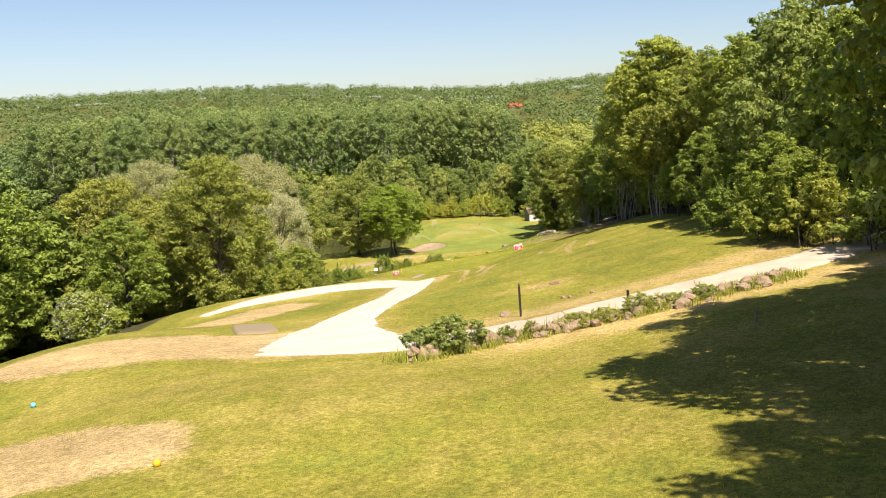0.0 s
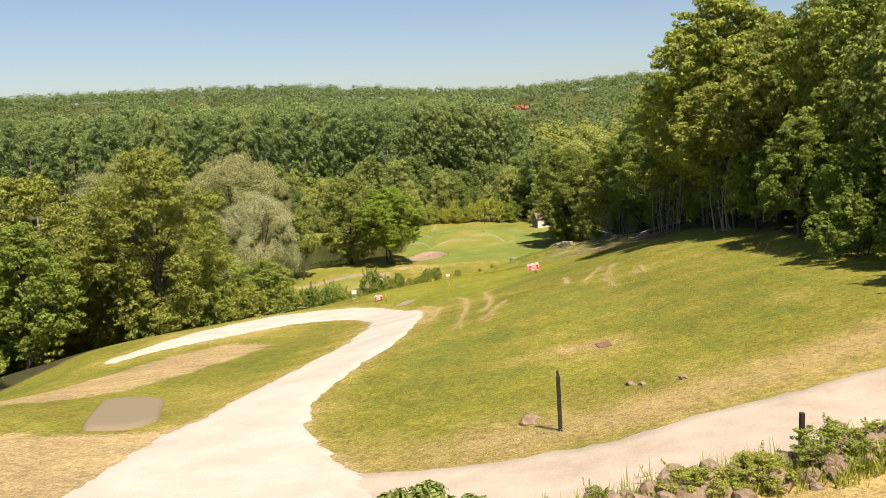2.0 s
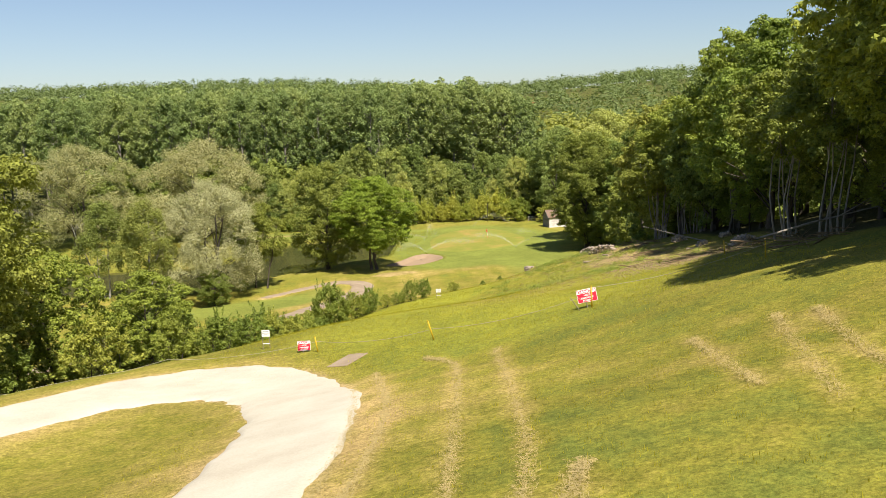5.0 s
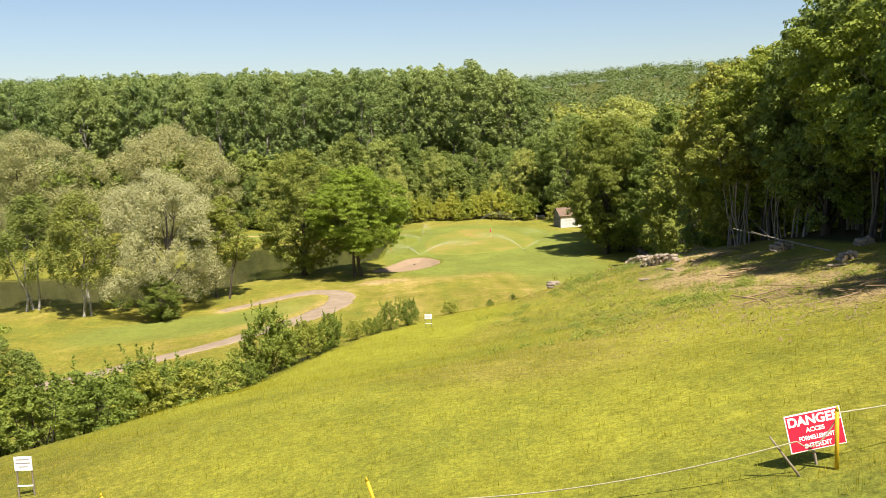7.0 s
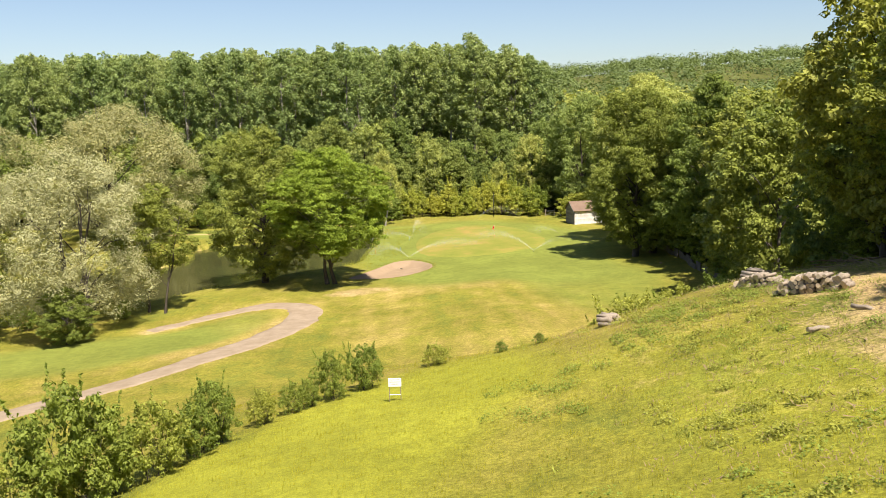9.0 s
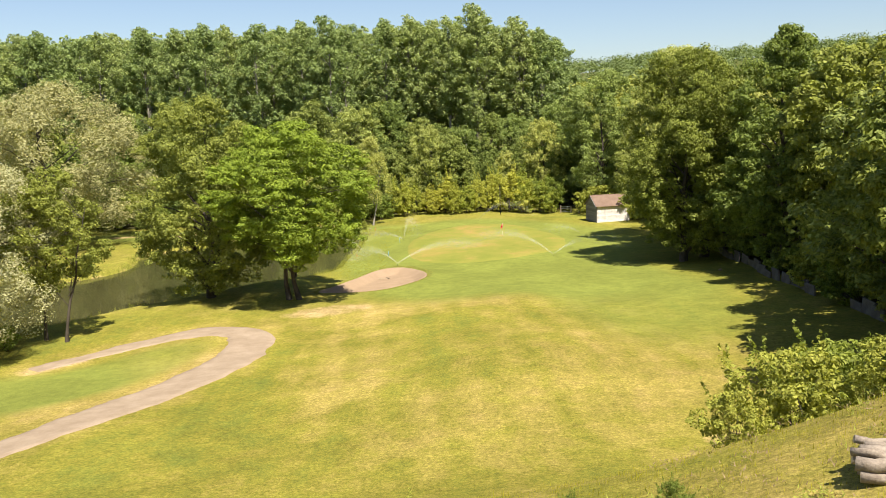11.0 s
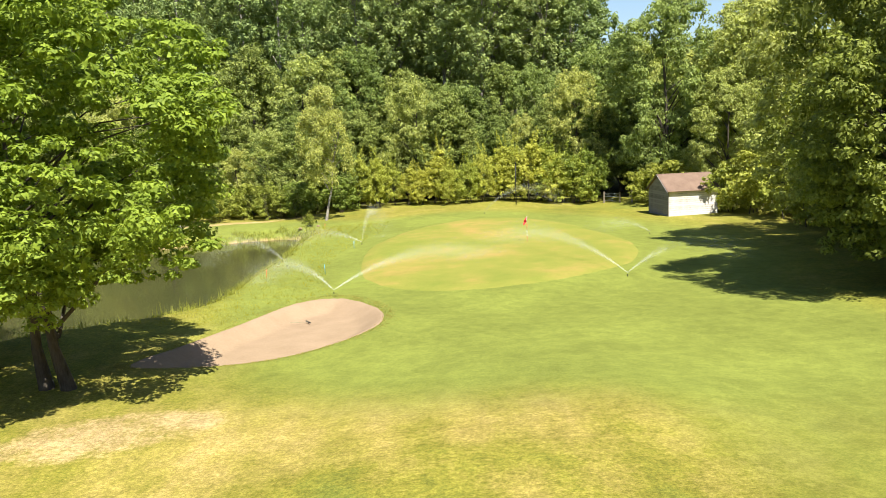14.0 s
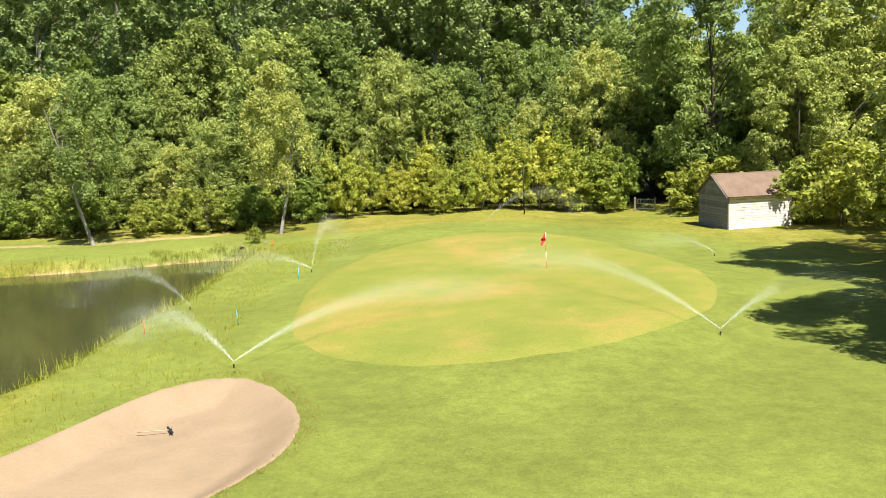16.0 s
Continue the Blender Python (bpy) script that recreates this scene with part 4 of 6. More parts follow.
for x, y, h in ((18.3, 140.2, 9.0), (20.2, 139, 8.2), (21.6, 137, 9.2), (23.8, 134.4, 12.5), (19.4, 144, 9.5), (16.4, 82.3, 9.5), (17.6, 100, 9), (18.0, 107.5, 9.5)):
    plant("coppice", "coppiced_hazel_tree", "coppiced hazel tree with a fan of pale bare stems", x, y, h, 57 * y, 1.0, "coppice at the wood's edge")
for i in range(34):              # the depth of the wood on the slope below the road
    plant("fill", "wood_tree", "leafy tree in the wood below the road", rng.uniform(-78, -42), 44 + 2.5 * i + rng.uniform(-2, 2), rng.uniform(10, 17), rng.uniform(0, 360), 1.2, "trees of the wood")
for i in range(40):              # the depth of the wood along the flight
    plant("fill", "wood_tree", BROAD, rng.uniform(40, 62), 2 + 7 * i + rng.uniform(-2, 2), rng.uniform(13, 19), rng.uniform(0, 360), 1.2, "trees of the wood")
for y in range(170, 290, 8):
    plant("fill", "wood_tree", BROAD, 41 + rng.uniform(-2, 2), y, rng.uniform(13, 16), rng.uniform(0, 360), 0.85, "trees of the wood")
for i in range(42):              # the wood behind the green and the pond
    x = -110 + 3.3 * i + rng.uniform(-1, 1)
    for row in range(2):
        plant((rng.choice(["back_b", "back_c", "dark"]) if row == 0 else rng.choice(["back_b", "back_c"])) if x > -62 + 22 * row else "fill", "wood_tree", "leafy deciduous tree behind the green", x + 1.5 * row, 289 + 7 * row + rng.uniform(-2, 2), rng.uniform(8.5, 17.5) + 4.5 * row, rng.uniform(0, 360), rng.uniform(0.8, 1.0), "trees behind the green")
for r in range(6):               # poplar plantation
    for i in range(22):
        x, y = -152 + 8.4 * i + rng.uniform(-2.4, 2.4), 304 + 13 * r + rng.uniform(-4, 4)
        if x < 20 + 0.6 * r:
            plant(("poplar_c" if r > 2 else rng.choice(["poplar_a", "poplar_b"])), "poplar_tree", "tall poplar tree with a pale bare trunk in a plantation", x, y, rng.uniform(36.5, 39.2) - 0.3 * r - 4.5 * max(0, min(1, (x - 2) / 14)), rng.uniform(0, 360), 1.0, "poplar plantation")
for x, y, h in ((-4.2, 302.5, 37), (1.8, 301.5, 36.5), (8.4, 301, 35), (-11.5, 303, 37.5), (14.5, 303.5, 33)):
    plant("poplar_d", "poplar_tree", "tall poplar tree with a long pale bare trunk and open crown", x, y, h, 50 * y, 1.0, "poplar plantation")
for i in range(15):              # yellowish hedge behind the green
    plant("yellow", "hedge_shrub", "yellow-green hedge shrub behind the green", -14 + 1.85 * i + rng.uniform(-0.5, 0.5), 282 + rng.uniform(-1.3, 1.3), rng.uniform(4.0, 6.8), rng.uniform(0, 360), rng.uniform(0.7, 1.1), "hedge behind the green")
plant("shrub_b", "hedge_shrub", "green hedge shrub beside the gate", 13.2, 281.5, 6.0, 40, 0.8)
for x, y, h in ((-30, 274.5, 3), (-24, 277, 4), (-19, 281, 5), (-36, 276, 4), (-45, 277, 4.5), (-54, 276, 4), (-17.5, 266, 1.3)):
    plant("shrub_a", "bank_bush", "leafy green bush on the far bank", x, y, h, 30 * x, 1.1, "bushes on the far bank")
for i in range(16):              # young trees down to the far bank
    x = -76 + 3.9 * i + rng.uniform(-1, 1)
    plant(rng.choice(["back_c", "back_b"]), "bank_tree", "young leafy tree standing on the far bank", x, 282 + rng.uniform(-1.5, 1.5), rng.uniform(8, 13), rng.uniform(0, 360), 1.0, "trees on the far bank")
    plant("shrub_c", "bank_bush", "leafy green bush on the far bank", x + 1.5, 278.5 + rng.uniform(-1, 1), rng.uniform(2.6, 4.5), rng.uniform(0, 360), 1.1, "bushes on the far bank")
plant("sapling", "birch_tree", "slender young birch tree leaning over the far bank", -32.7, 270.6, 15, 0, 1.0)
plant("sapling", "birch_tree", "slender young birch tree beside the green", -16.6, 271.5, 15, 200, 0.9)
# scrub along the brow of the slope
for x, y, h, wide in ((-27, 97.5, 3.4, 1.0), (-24, 100.5, 3.2, 1.0), (-20.5, 104, 3.2, 1.1), (-17.5, 107, 2.6, 1.1), (-16, 111, 2.4, 1.1), (-15.0, 114.5, 2.2, 1.2), (-14.4, 118, 2.2, 1.2), (-14.0, 121.5, 2.0, 1.3), (-13.8, 125, 2.2, 1.2),
                      (-16.8, 125, 2.4, 1.2), (-20, 119, 3.0, 1.2), (-23, 114, 3.4, 1.1), (-17.6, 114, 2.4, 1.2), (-12.6, 128.4, 1.4, 1.2), (-15.5, 120, 3.0, 1.2), (-17.5, 118.5, 3.2, 1.2), (-16, 123, 3.0, 1.2), (-18.5, 123.6, 3.2, 1.2), (-20, 128, 3.2, 1.3), (-15.5, 127.8, 2.6, 1.3), (-17.6, 130.5, 2.6, 1.3), (-21.5, 133, 2.6, 1.4), (-13.4, 131.0, 2.4, 1.0), (-12.4, 131.6, 4.0, 0.72), (-11.6, 132.4, 2.8, 0.8), (-10.3, 133.6, 2.4, 0.8), (-9.2, 136.0, 2.3, 0.7), (-9.6, 135.0, 1.9, 0.9),
                      (-8.0, 138.2, 1.3, 0.8), (-7.1, 139.5, 1.2, 0.8), (-6.6, 140.2, 1.1, 0.8), (-5.8, 141.2, 2.0, 0.65), (-4.6, 142.6, 1.9, 0.75), (-1.7, 146.6, 0.95, 1.3), (1.4, 147.0, 0.5, 1.4), (3.2, 146.4, 0.5, 1.2)):
    plant(rng.choice(["shrub_a", "shrub_b"]), "scrub_bush", "leafy green bush along the brow of the slope", x, y, h, rng.uniform(0, 360), wide, "scrub along the brow")
for x, y, h in ((9.8, 158, 3.4), (11.8, 160, 3.8), (13.8, 163, 4.2), (7.9, 157.5, 2.2), (16, 161, 4.6), (15, 156.5, 3), (12, 155.5, 2.4)):
    plant("shrub_b", "scrub_bush", "leafy green bush on the steep bank below the log piles", x, y, h, rng.uniform(0, 360), 1.0, "scrub on the bank")
plant("alder", "pond_bush", "dense dark green bush on the pond bank", -40.2, 188.2, 5.8, 70, 1.35, "bushes by the pond")
for x, y, h in ((-47.5, 194, 2.5), (-50.5, 196, 2.2), (-38.5, 198, 2.0)):
    plant("shrub_b", "pond_bush", "dense green bush on the pond bank", x, y, h, rng.uniform(0, 360), 0.9, "bushes by the pond")
for x, y, h, w in ((-0.7, 40.2, 1.35, 1.1), (-1.6, 39.8, 1.05, 1.1), (4.3, 41.8, 0.6, 1.8), (5.5, 42.1, 0.5, 2.2), (6.9, 42.4, 0.75, 1.6), (8.3, 42.6, 0.5, 2.2), (9.6, 42.9, 0.55, 2.0), (2.4, 41.6, 0.6, 1.0), (1.4, 41.2, 0.6, 1.0)):
    plant("bramble" if h > 1 else "shrub_b", "bramble_bush", "leafy bramble bush growing over the rubble wall", x, y, h, rng.uniform(0, 360), w, "brambles on the wall")
for x, y, h in ((17.5, 60, 2.5), (16.5, 64, 2.8), (17.0, 56.5, 3.2), (18.5, 52.8, 3.5), (20.5, 49.5, 4), (18.2, 68, 2.5)):
    plant("shrub_a", "wood_edge_bush", "leafy bush at the edge of the wood", x, y, h, rng.uniform(0, 360), 1.1, "bushes at the wood's edge")
for x, y, h in ((25.6, 265, 4.5), (27.5, 262, 6), (29, 257, 6), (28.5, 251, 5), (29, 246, 6), (28.5, 240, 5), (29.5, 231, 4), (22, 272, 5), (20, 276, 4.5), (28.6, 222, 3), (29, 213, 4), (28.8, 204, 3.5), (28.6, 197, 4), (28.8, 188, 4), (27.6, 180, 5), (26, 172, 4)):
    plant("shrub_c", "wood_edge_bush", "leafy bush at the edge of the wood", x, y, h, rng.uniform(0, 360), 1.1, "bushes at the wood's edge")
plant("shrub_b", "elder_bush", "pale flowering elder bush at the edge of the slope", -32, 77, 4.6, 0, 1.2)


def woods(name, label, seed, count, place, size, k, rad, hgt, mat):
    r = np.random.default_rng(seed)
    C, N, S = [], [], []
    for x, y in place(r, count):
        a, h = r.uniform(*rad), r.uniform(*hgt)
        d = ball_dirs(r, k)
        d[:, 2] = np.abs(d[:, 2]) - 0.15
        lump = 0.8 + 0.4 * r.random((k, 1))
        C.append(np.array([x, y, ground_at(x, y) + h * 0.45]) + d * lump * (a, a, h * 0.55))
        N.append(d + (0, 0, 0.5) + r.normal(size=(k, 3)) * 0.35)
        S.append(r.uniform(*size, k))
    v, f = leaf_cards(r, np.concatenate(C), np.concatenate(N), np.concatenate(S), 1.3)
    return tagged(new(name, mesh_of(name, v, f, mat)), label, "woods", kind="stuff")


def on_hills(r, count):
    p = np.stack([r.uniform(-900, 900, count), 388 + 757 * r.random(count) ** 0.8], 1)
    p = p[np.abs(p[:, 0] + 20) < 0.60 * p[:, 1] + 60]
    return p[(np.abs(p[:, 0] - 0.0635 * p[:, 1]) > 7) | (p[:, 1] > 800)]


def beside_poplars(r, count):
    p = np.stack([r.uniform(24, 230, count), r.uniform(290, 440, count)], 1)
    return p[p[:, 0] > 32 - 0.13 * (p[:, 1] - 304)]


def left_valley(r, count):
    return np.stack([r.uniform(-330, -150, count), r.uniform(230, 440, count)], 1)


woods("far_woods", "dense deciduous woods covering the hills on the horizon", 5, 4600, on_hills, (0.9, 1.8), 72, (4.5, 9.5), (8, 17), "far")
woods("valley_woods", "sunlit yellow-green woods on the valley side", 6, 420, beside_poplars, (0.8, 1.4), 120, (3.5, 6), (10, 17), "valley")
woods("valley_woods", "dense green woods across the valley", 7, 420, left_valley, (0.9, 1.6), 90, (4, 6.5), (14, 24), "far")
# ---- materials of the built things ----
MAT.update({
    "boards": board_mat("weathered_boards", (0.075, 0.070, 0.066), (0.225, 0.210, 0.195)),
    "pale_boards": board_mat("bleached_boards", (0.36, 0.32, 0.295), (0.70, 0.645, 0.60)),
    "roof": rough_mat("brown_roof_sheet", (0.133, 0.084, 0.059), (0.210, 0.140, 0.101), 0.9, 12, 0.85, 0.3, 0.01),
    "dark_wood": rough_mat("dark_stained_wood", (0.015, 0.012, 0.010), (0.05, 0.04, 0.03), 4, 40, 0.8, 0.5, 0.01),
    "old_wood": rough_mat("old_timber", (0.168, 0.133, 0.098), (0.294, 0.245, 0.189), 3, 35, 0.9, 0.5, 0.01),
    "cut_wood": rough_mat("cut_log", (0.345, 0.254, 0.162), (0.609, 0.487, 0.335), 4, 25, 0.9, 0.6, 0.01),
    "log_bark": rough_mat("log_bark", (0.162, 0.126, 0.096), (0.365, 0.304, 0.238), 3, 20, 0.95, 0.8, 0.02),
    "white": rough_mat("white_board", (0.70, 0.69, 0.66), (0.80, 0.79, 0.77), 3, 40, 0.5, 0.1, 0.002),
    "red": rough_mat("red_sign_paint", (0.50, 0.012, 0.035), (0.60, 0.020, 0.05), 3, 40, 0.45, 0.1, 0.002),
    "letter": rough_mat("white_sign_paint", (0.72, 0.70, 0.68), (0.82, 0.80, 0.78), 5, 60, 0.5, 0.05, 0.001),
    "grey_letter": rough_mat("grey_print", (0.22, 0.20, 0.20), (0.30, 0.28, 0.28), 5, 60, 0.6, 0.05, 0.001),
    "stake": rough_mat("yellow_stake_paint", (0.462, 0.294, 0.014), (0.560, 0.385, 0.021), 3, 30, 0.6, 0.2, 0.003),
    "rope": rough_mat("pale_rope", (0.294, 0.266, 0.168), (0.406, 0.371, 0.252), 8, 60, 0.9, 0.4, 0.003),
    "metal": rough_mat("galvanised_metal", (0.238, 0.259, 0.259), (0.350, 0.371, 0.371), 3, 30, 0.45, 0.2, 0.003, 0.4, 0.7),
    "black": rough_mat("black_metal", (0.010, 0.010, 0.010), (0.03, 0.03, 0.03), 3, 30, 0.6, 0.2, 0.003),
    "concrete": rough_mat("stained_concrete", (0.070, 0.059, 0.049), (0.196, 0.171, 0.143), 0.8, 16, 0.95, 0.5, 0.01),
    "rust": rough_mat("rusty_cover", (0.140, 0.070, 0.042), (0.238, 0.133, 0.084), 3, 30, 0.9, 0.5, 0.01),
    "flag_red": rough_mat("red_cloth", (0.55, 0.02, 0.03), (0.68, 0.04, 0.05), 6, 60, 0.9, 0.2, 0.003),
    "blue": rough_mat("blue_stake_paint", (0.10, 0.35, 0.55), (0.16, 0.45, 0.65), 6, 60, 0.6, 0.2, 0.003),
    "orange": rough_mat("orange_stake_paint", (0.60, 0.10, 0.02), (0.72, 0.16, 0.03), 6, 60, 0.6, 0.2, 0.003),
    "plaster": rough_mat("pale_plaster", (0.385, 0.315, 0.238), (0.462, 0.392, 0.308), 0.4, 6, 0.9, 0.2, 0.02),
    "tiles": rough_mat("red_roof_tiles", (0.294, 0.056, 0.028), (0.406, 0.098, 0.056), 0.6, 8, 0.9, 0.3, 0.03),
    "glass": rough_mat("dark_window", (0.02, 0.025, 0.03), (0.05, 0.055, 0.06), 1, 5, 0.1, 0.0, 0.001, 0.5),
    "twig": rough_mat("dry_twigs", (0.140, 0.095, 0.052), (0.308, 0.217, 0.126), 2, 20, 0.95, 0.5, 0.01),
    "flower": leaf_mat("elder_flower", (0.455, 0.437, 0.309), (0.655, 0.637, 0.473), 0.05, 0.25),
})


def put(x, y, turn=0.0, lift=0.0, rx=0.0, ry=0.0):
    return pose(x, y, ground_at(x, y) + lift, rx, ry, turn)


def beam(name, parent, a, b, w, d, mat, label="", bevel=0.008):
    """A squared timber from a to b."""
    a, b = Vector(a), Vector(b)
    bm = bmesh.new()
    box(bm, (w, d, (b - a).length), Matrix(), min(bevel, w / 5, d / 5))
    turn = (b - a).to_track_quat("Z", "Y").to_matrix().to_4x4()
    return part(name, bm_mesh(name, bm, mat), parent, label, Matrix.Translation((a + b) / 2) @ turn)


def round_bar(name, parent, a, b, r, mat, label="", r1=None, sides=10):
    bm = bmesh.new()
    rod(bm, a, b, r, r1, sides)
    return part(name, bm_mesh(name, bm, mat, True), parent, label)


def words(text, size, at, parent, mat, name="lettering"):
    """Flat letters that stand 3 mm proud of a board; at: pose of the text's centre."""
    c = bpy.data.curves.new("t", "FONT")
    c.body, c.size, c.align_x, c.align_y, c.extrude, c.offset = text, size, "CENTER", "CENTER", 0.0015, size * 0.035
    tmp = bpy.data.objects.new("t", c)
    scene.collection.objects.link(tmp)
    me = bpy.data.meshes.new_from_object(tmp.evaluated_get(bpy.context.evaluated_depsgraph_get()))
    bpy.data.objects.remove(tmp)
    me.materials.clear()
    me.materials.append(MAT[mat])
    return part(name, me, parent, "", at)


# ---- the shed beside the green ----
def shed():
    L, W, H, R = 5.4, 4.2, 2.7, 1.4      # along the lit wall, across, eaves, ridge above eaves
    ob = thing("shed", "weathered timber shed with bleached boards and a brown gabled roof", "shed", put(19.1, 263.6, 14.5, -0.05))
    core = bmesh.new()
    box(core, (L - 0.08, W - 0.08, H), Matrix.Translation((L / 2, W / 2, H / 2)))
    part("wall_core", bm_mesh("wall_core", core, "dark_wood"), ob)
    n, h = 13, H / 13
    def lap(long, mat):
        bm = bmesh.new()
        box(bm, (long, 0.035, h * 0.93), Matrix.Rotation(radians(-2.5), 4, "X"), 0.006)
        return bm_mesh("board", bm, mat)
    front, end = lap(L, "pale_boards"), lap(W, "boards")
    for i in range(n):
        z = (i + 0.5) * h
        part("board", front, ob, "", Matrix.Translation((L / 2, -0.02, z)))
        part("board", front, ob, "", Matrix.Translation((L / 2, W + 0.02, z)) @ pose(0, 0, 0, 0, 0, 180))
        part("board", end, ob, "", Matrix.Translation((-0.02, W / 2, z)) @ pose(0, 0, 0, 0, 0, -90))
        part("board", end, ob, "", Matrix.Translation((L + 0.02, W / 2, z)) @ pose(0, 0, 0, 0, 0, 90))
    for x in (0.0, L):                    # gables
        bm = bmesh.new()
        v = [bm.verts.new(p) for p in ((x - 0.03, -0.0, H), (x - 0.03, W, H), (x - 0.03, W / 2, H + R), (x + 0.03, 0.0, H), (x + 0.03, W, H), (x + 0.03, W / 2, H + R))]
        for f in ((0, 1, 2), (5, 4, 3), (0, 3, 4, 1), (1, 4, 5, 2), (2, 5, 3, 0)):
            bm.faces.new([v[k] for k in f])
        part("gable", bm_mesh("gable", bm, "boards"), ob)
        for k in range(6):
            z = H + (k + 0.5) * R / 6
            half = (W / 2) * (1 - (k + 0.75) / 6)
            bm = bmesh.new()
            box(bm, (0.03, 2 * half, R / 6 * 1.02), Matrix.Translation((x + (-0.045 if x == 0 else 0.045), W / 2, z)), 0.005)
            part("gable_board", bm_mesh("gable_board", bm, "boards"), ob)
    slope, pitch = math.hypot(W / 2 + 0.35, R * (1 + 0.7 / W)), math.atan2(R, W / 2)
    for s in (-1, 1):
        bm = bmesh.new()
        box(bm, (L + 0.5, slope, 0.06), Matrix(), 0.01)
        m = Matrix.Translation((L / 2, W / 2 + s * (W / 4 + 0.16), H + R / 2 - 0.06)) @ Matrix.Rotation(-s * pitch, 4, "X")
        part("roof_sheet", bm_mesh("roof_sheet", bm, "roof"), ob, "brown mossy roof sheet", m)
        for k in range(8):
            x = 0.15 + k * (L - 0.3) / 7
            beam("rafter_end", ob, (x, W / 2 + s * (W / 2 - 0.1), H + 0.02), (x, W / 2 + s * (W / 2 + 0.30), H - 0.24), 0.07, 0.09, "pale_boards")
        for x in (-0.26, L + 0.26):
            beam("barge_board", ob, (x, W / 2, H + R + 0.02), (x, W / 2 + s * (W / 2 + 0.32), H - 0.24), 0.12, 0.03, "boards")
    beam("ridge_cap", ob, (-0.26, W / 2, H + R + 0.02), (L + 0.26, W / 2, H + R + 0.02), 0.2, 0.07, "roof")
    for x, y in ((0, 0), (0, W), (L, 0), (L, W)):
        beam("corner_post", ob, (x, y, 0), (x, y, H), 0.11, 0.11, "boards")


shed()


def gate():
    ob = thing("field_gate", "galvanised metal field gate between timber posts", "gate", put(15.2, 279.6, -28))
    for x in (0.0, 1.9):
        beam("gate_post", ob, (x, 0, -0.2), (x, 0, 1.3), 0.16, 0.16, "old_wood")
    beam("gate_post", ob, (3.5, -0.4, -0.2), (3.5, -0.4, 1.7), 0.18, 0.18, "old_wood", "tall old timber post")
    for z in (0.25, 0.75, 1.15):
        round_bar("rail", ob, (0.1, 0, z), (1.8, 0, z), 0.025, "metal")
    for k in range(13):
        x = 0.1 + k * 1.7 / 12
        round_bar("bar", ob, (x, 0, 0.75), (x, 0, 1.15), 0.012, "metal")
    round_bar("brace", ob, (0.1, 0, 0.25), (1.8, 0, 0.75), 0.018, "metal")


gate()

pole = thing("black_pole", "thin black metal pole standing before the hedge", "pole", put(4.6, 276.5))
round_bar("shaft", pole, (0, 0, -0.2), (0, 0, 4.7), 0.06, "black")
round_bar("cap", pole, (0, 0, 4.7), (0, 0, 4.95), 0.1, "black", "", 0.06)


# ---- the green: flag, sprinklers, stakes, rake ----
flag = thing("flagstick", "white golf flagstick with a small red flag in the hole", "golf flag", put(3.85, 246.0))
for k in range(4):
    round_bar("stick_segment", flag, (0, 0, 0.53 * k - 0.05), (0, 0, 0.53 * (k + 1) - 0.05), 0.016, "flag_red" if k % 2 == 0 else "white")
bm = bmesh.new()
cloth = [[bm.verts.new((-0.02 - 0.05 * i + 0.03 * math.sin(j), 0.05 * math.sin(i * 1.2 + j), 2.05 - 0.055 * j - 0.07 * i)) for i in range(6)] for j in range(8)]
for j in range(7):
    for i in range(5):
        bm.faces.new((cloth[j][i], cloth[j][i + 1], cloth[j + 1][i + 1], cloth[j + 1][i]))
part("flag", bm_mesh("flag", bm, "flag_red", True), flag, "drooping red cloth flag")

m, n, l, b = material("water_spray", 0.3, 0.3)
b.inputs["Base Color"].default_value = (0.9, 0.92, 0.92, 1)
clear, blend = n.new("ShaderNodeBsdfTransparent"), n.new("ShaderNodeMixShader")
blend.inputs[0].default_value = 0.21
l.new(clear.outputs[0], blend.inputs[1])
l.new(b.outputs[0], blend.inputs[2])
l.new(blend.outputs[0], n["Material Output"].inputs["Surface"])
MAT["spray"] = m


def sprinkler(x, y, jets, seed):
    ob = thing("sprinkler", "pop-up lawn sprinkler throwing water jets over the green", "sprinkler", put(x, y), group="sprinklers round the green")
    round_bar("riser", ob, (0, 0, -0.1), (0, 0, 0.10), 0.03, "black", "", 0.025)
    round_bar("nozzle", ob, (0, 0, 0.10), (0.0, 0.0, 0.15), 0.035, "black", "", 0.03)
    r = np.random.default_rng(seed)
    for way, reach, apex, count in jets:
        count = int(count * 4)
        a = radians(way)
        t = r.random(count) ** 0.8
        wide = 0.03 + 1.7 * t**1.3
        along, z = reach * t * (1 + 0.05 * r.normal(size=count)), 0.25 + 4 * apex * t * (1 - t) * (0.9 if reach > 6 else 1.0)
        p = np.stack([along * math.cos(a), along * math.sin(a), z], 1) + r.normal(size=(count, 3)) * wide[:, None] * (0.4, 0.4, 0.34)
        p[:, 2] = np.maximum(p[:, 2] - 0.5 * t * r.random(count), 0.05)
        v, f = leaf_cards(r, p, r.normal(size=(count, 3)), 0.008 + 0.009 * r.random(count), 2.4)
        part("water_jet", mesh_of("water_jet", v, f, "spray"), ob, "fine arc of sprayed water")


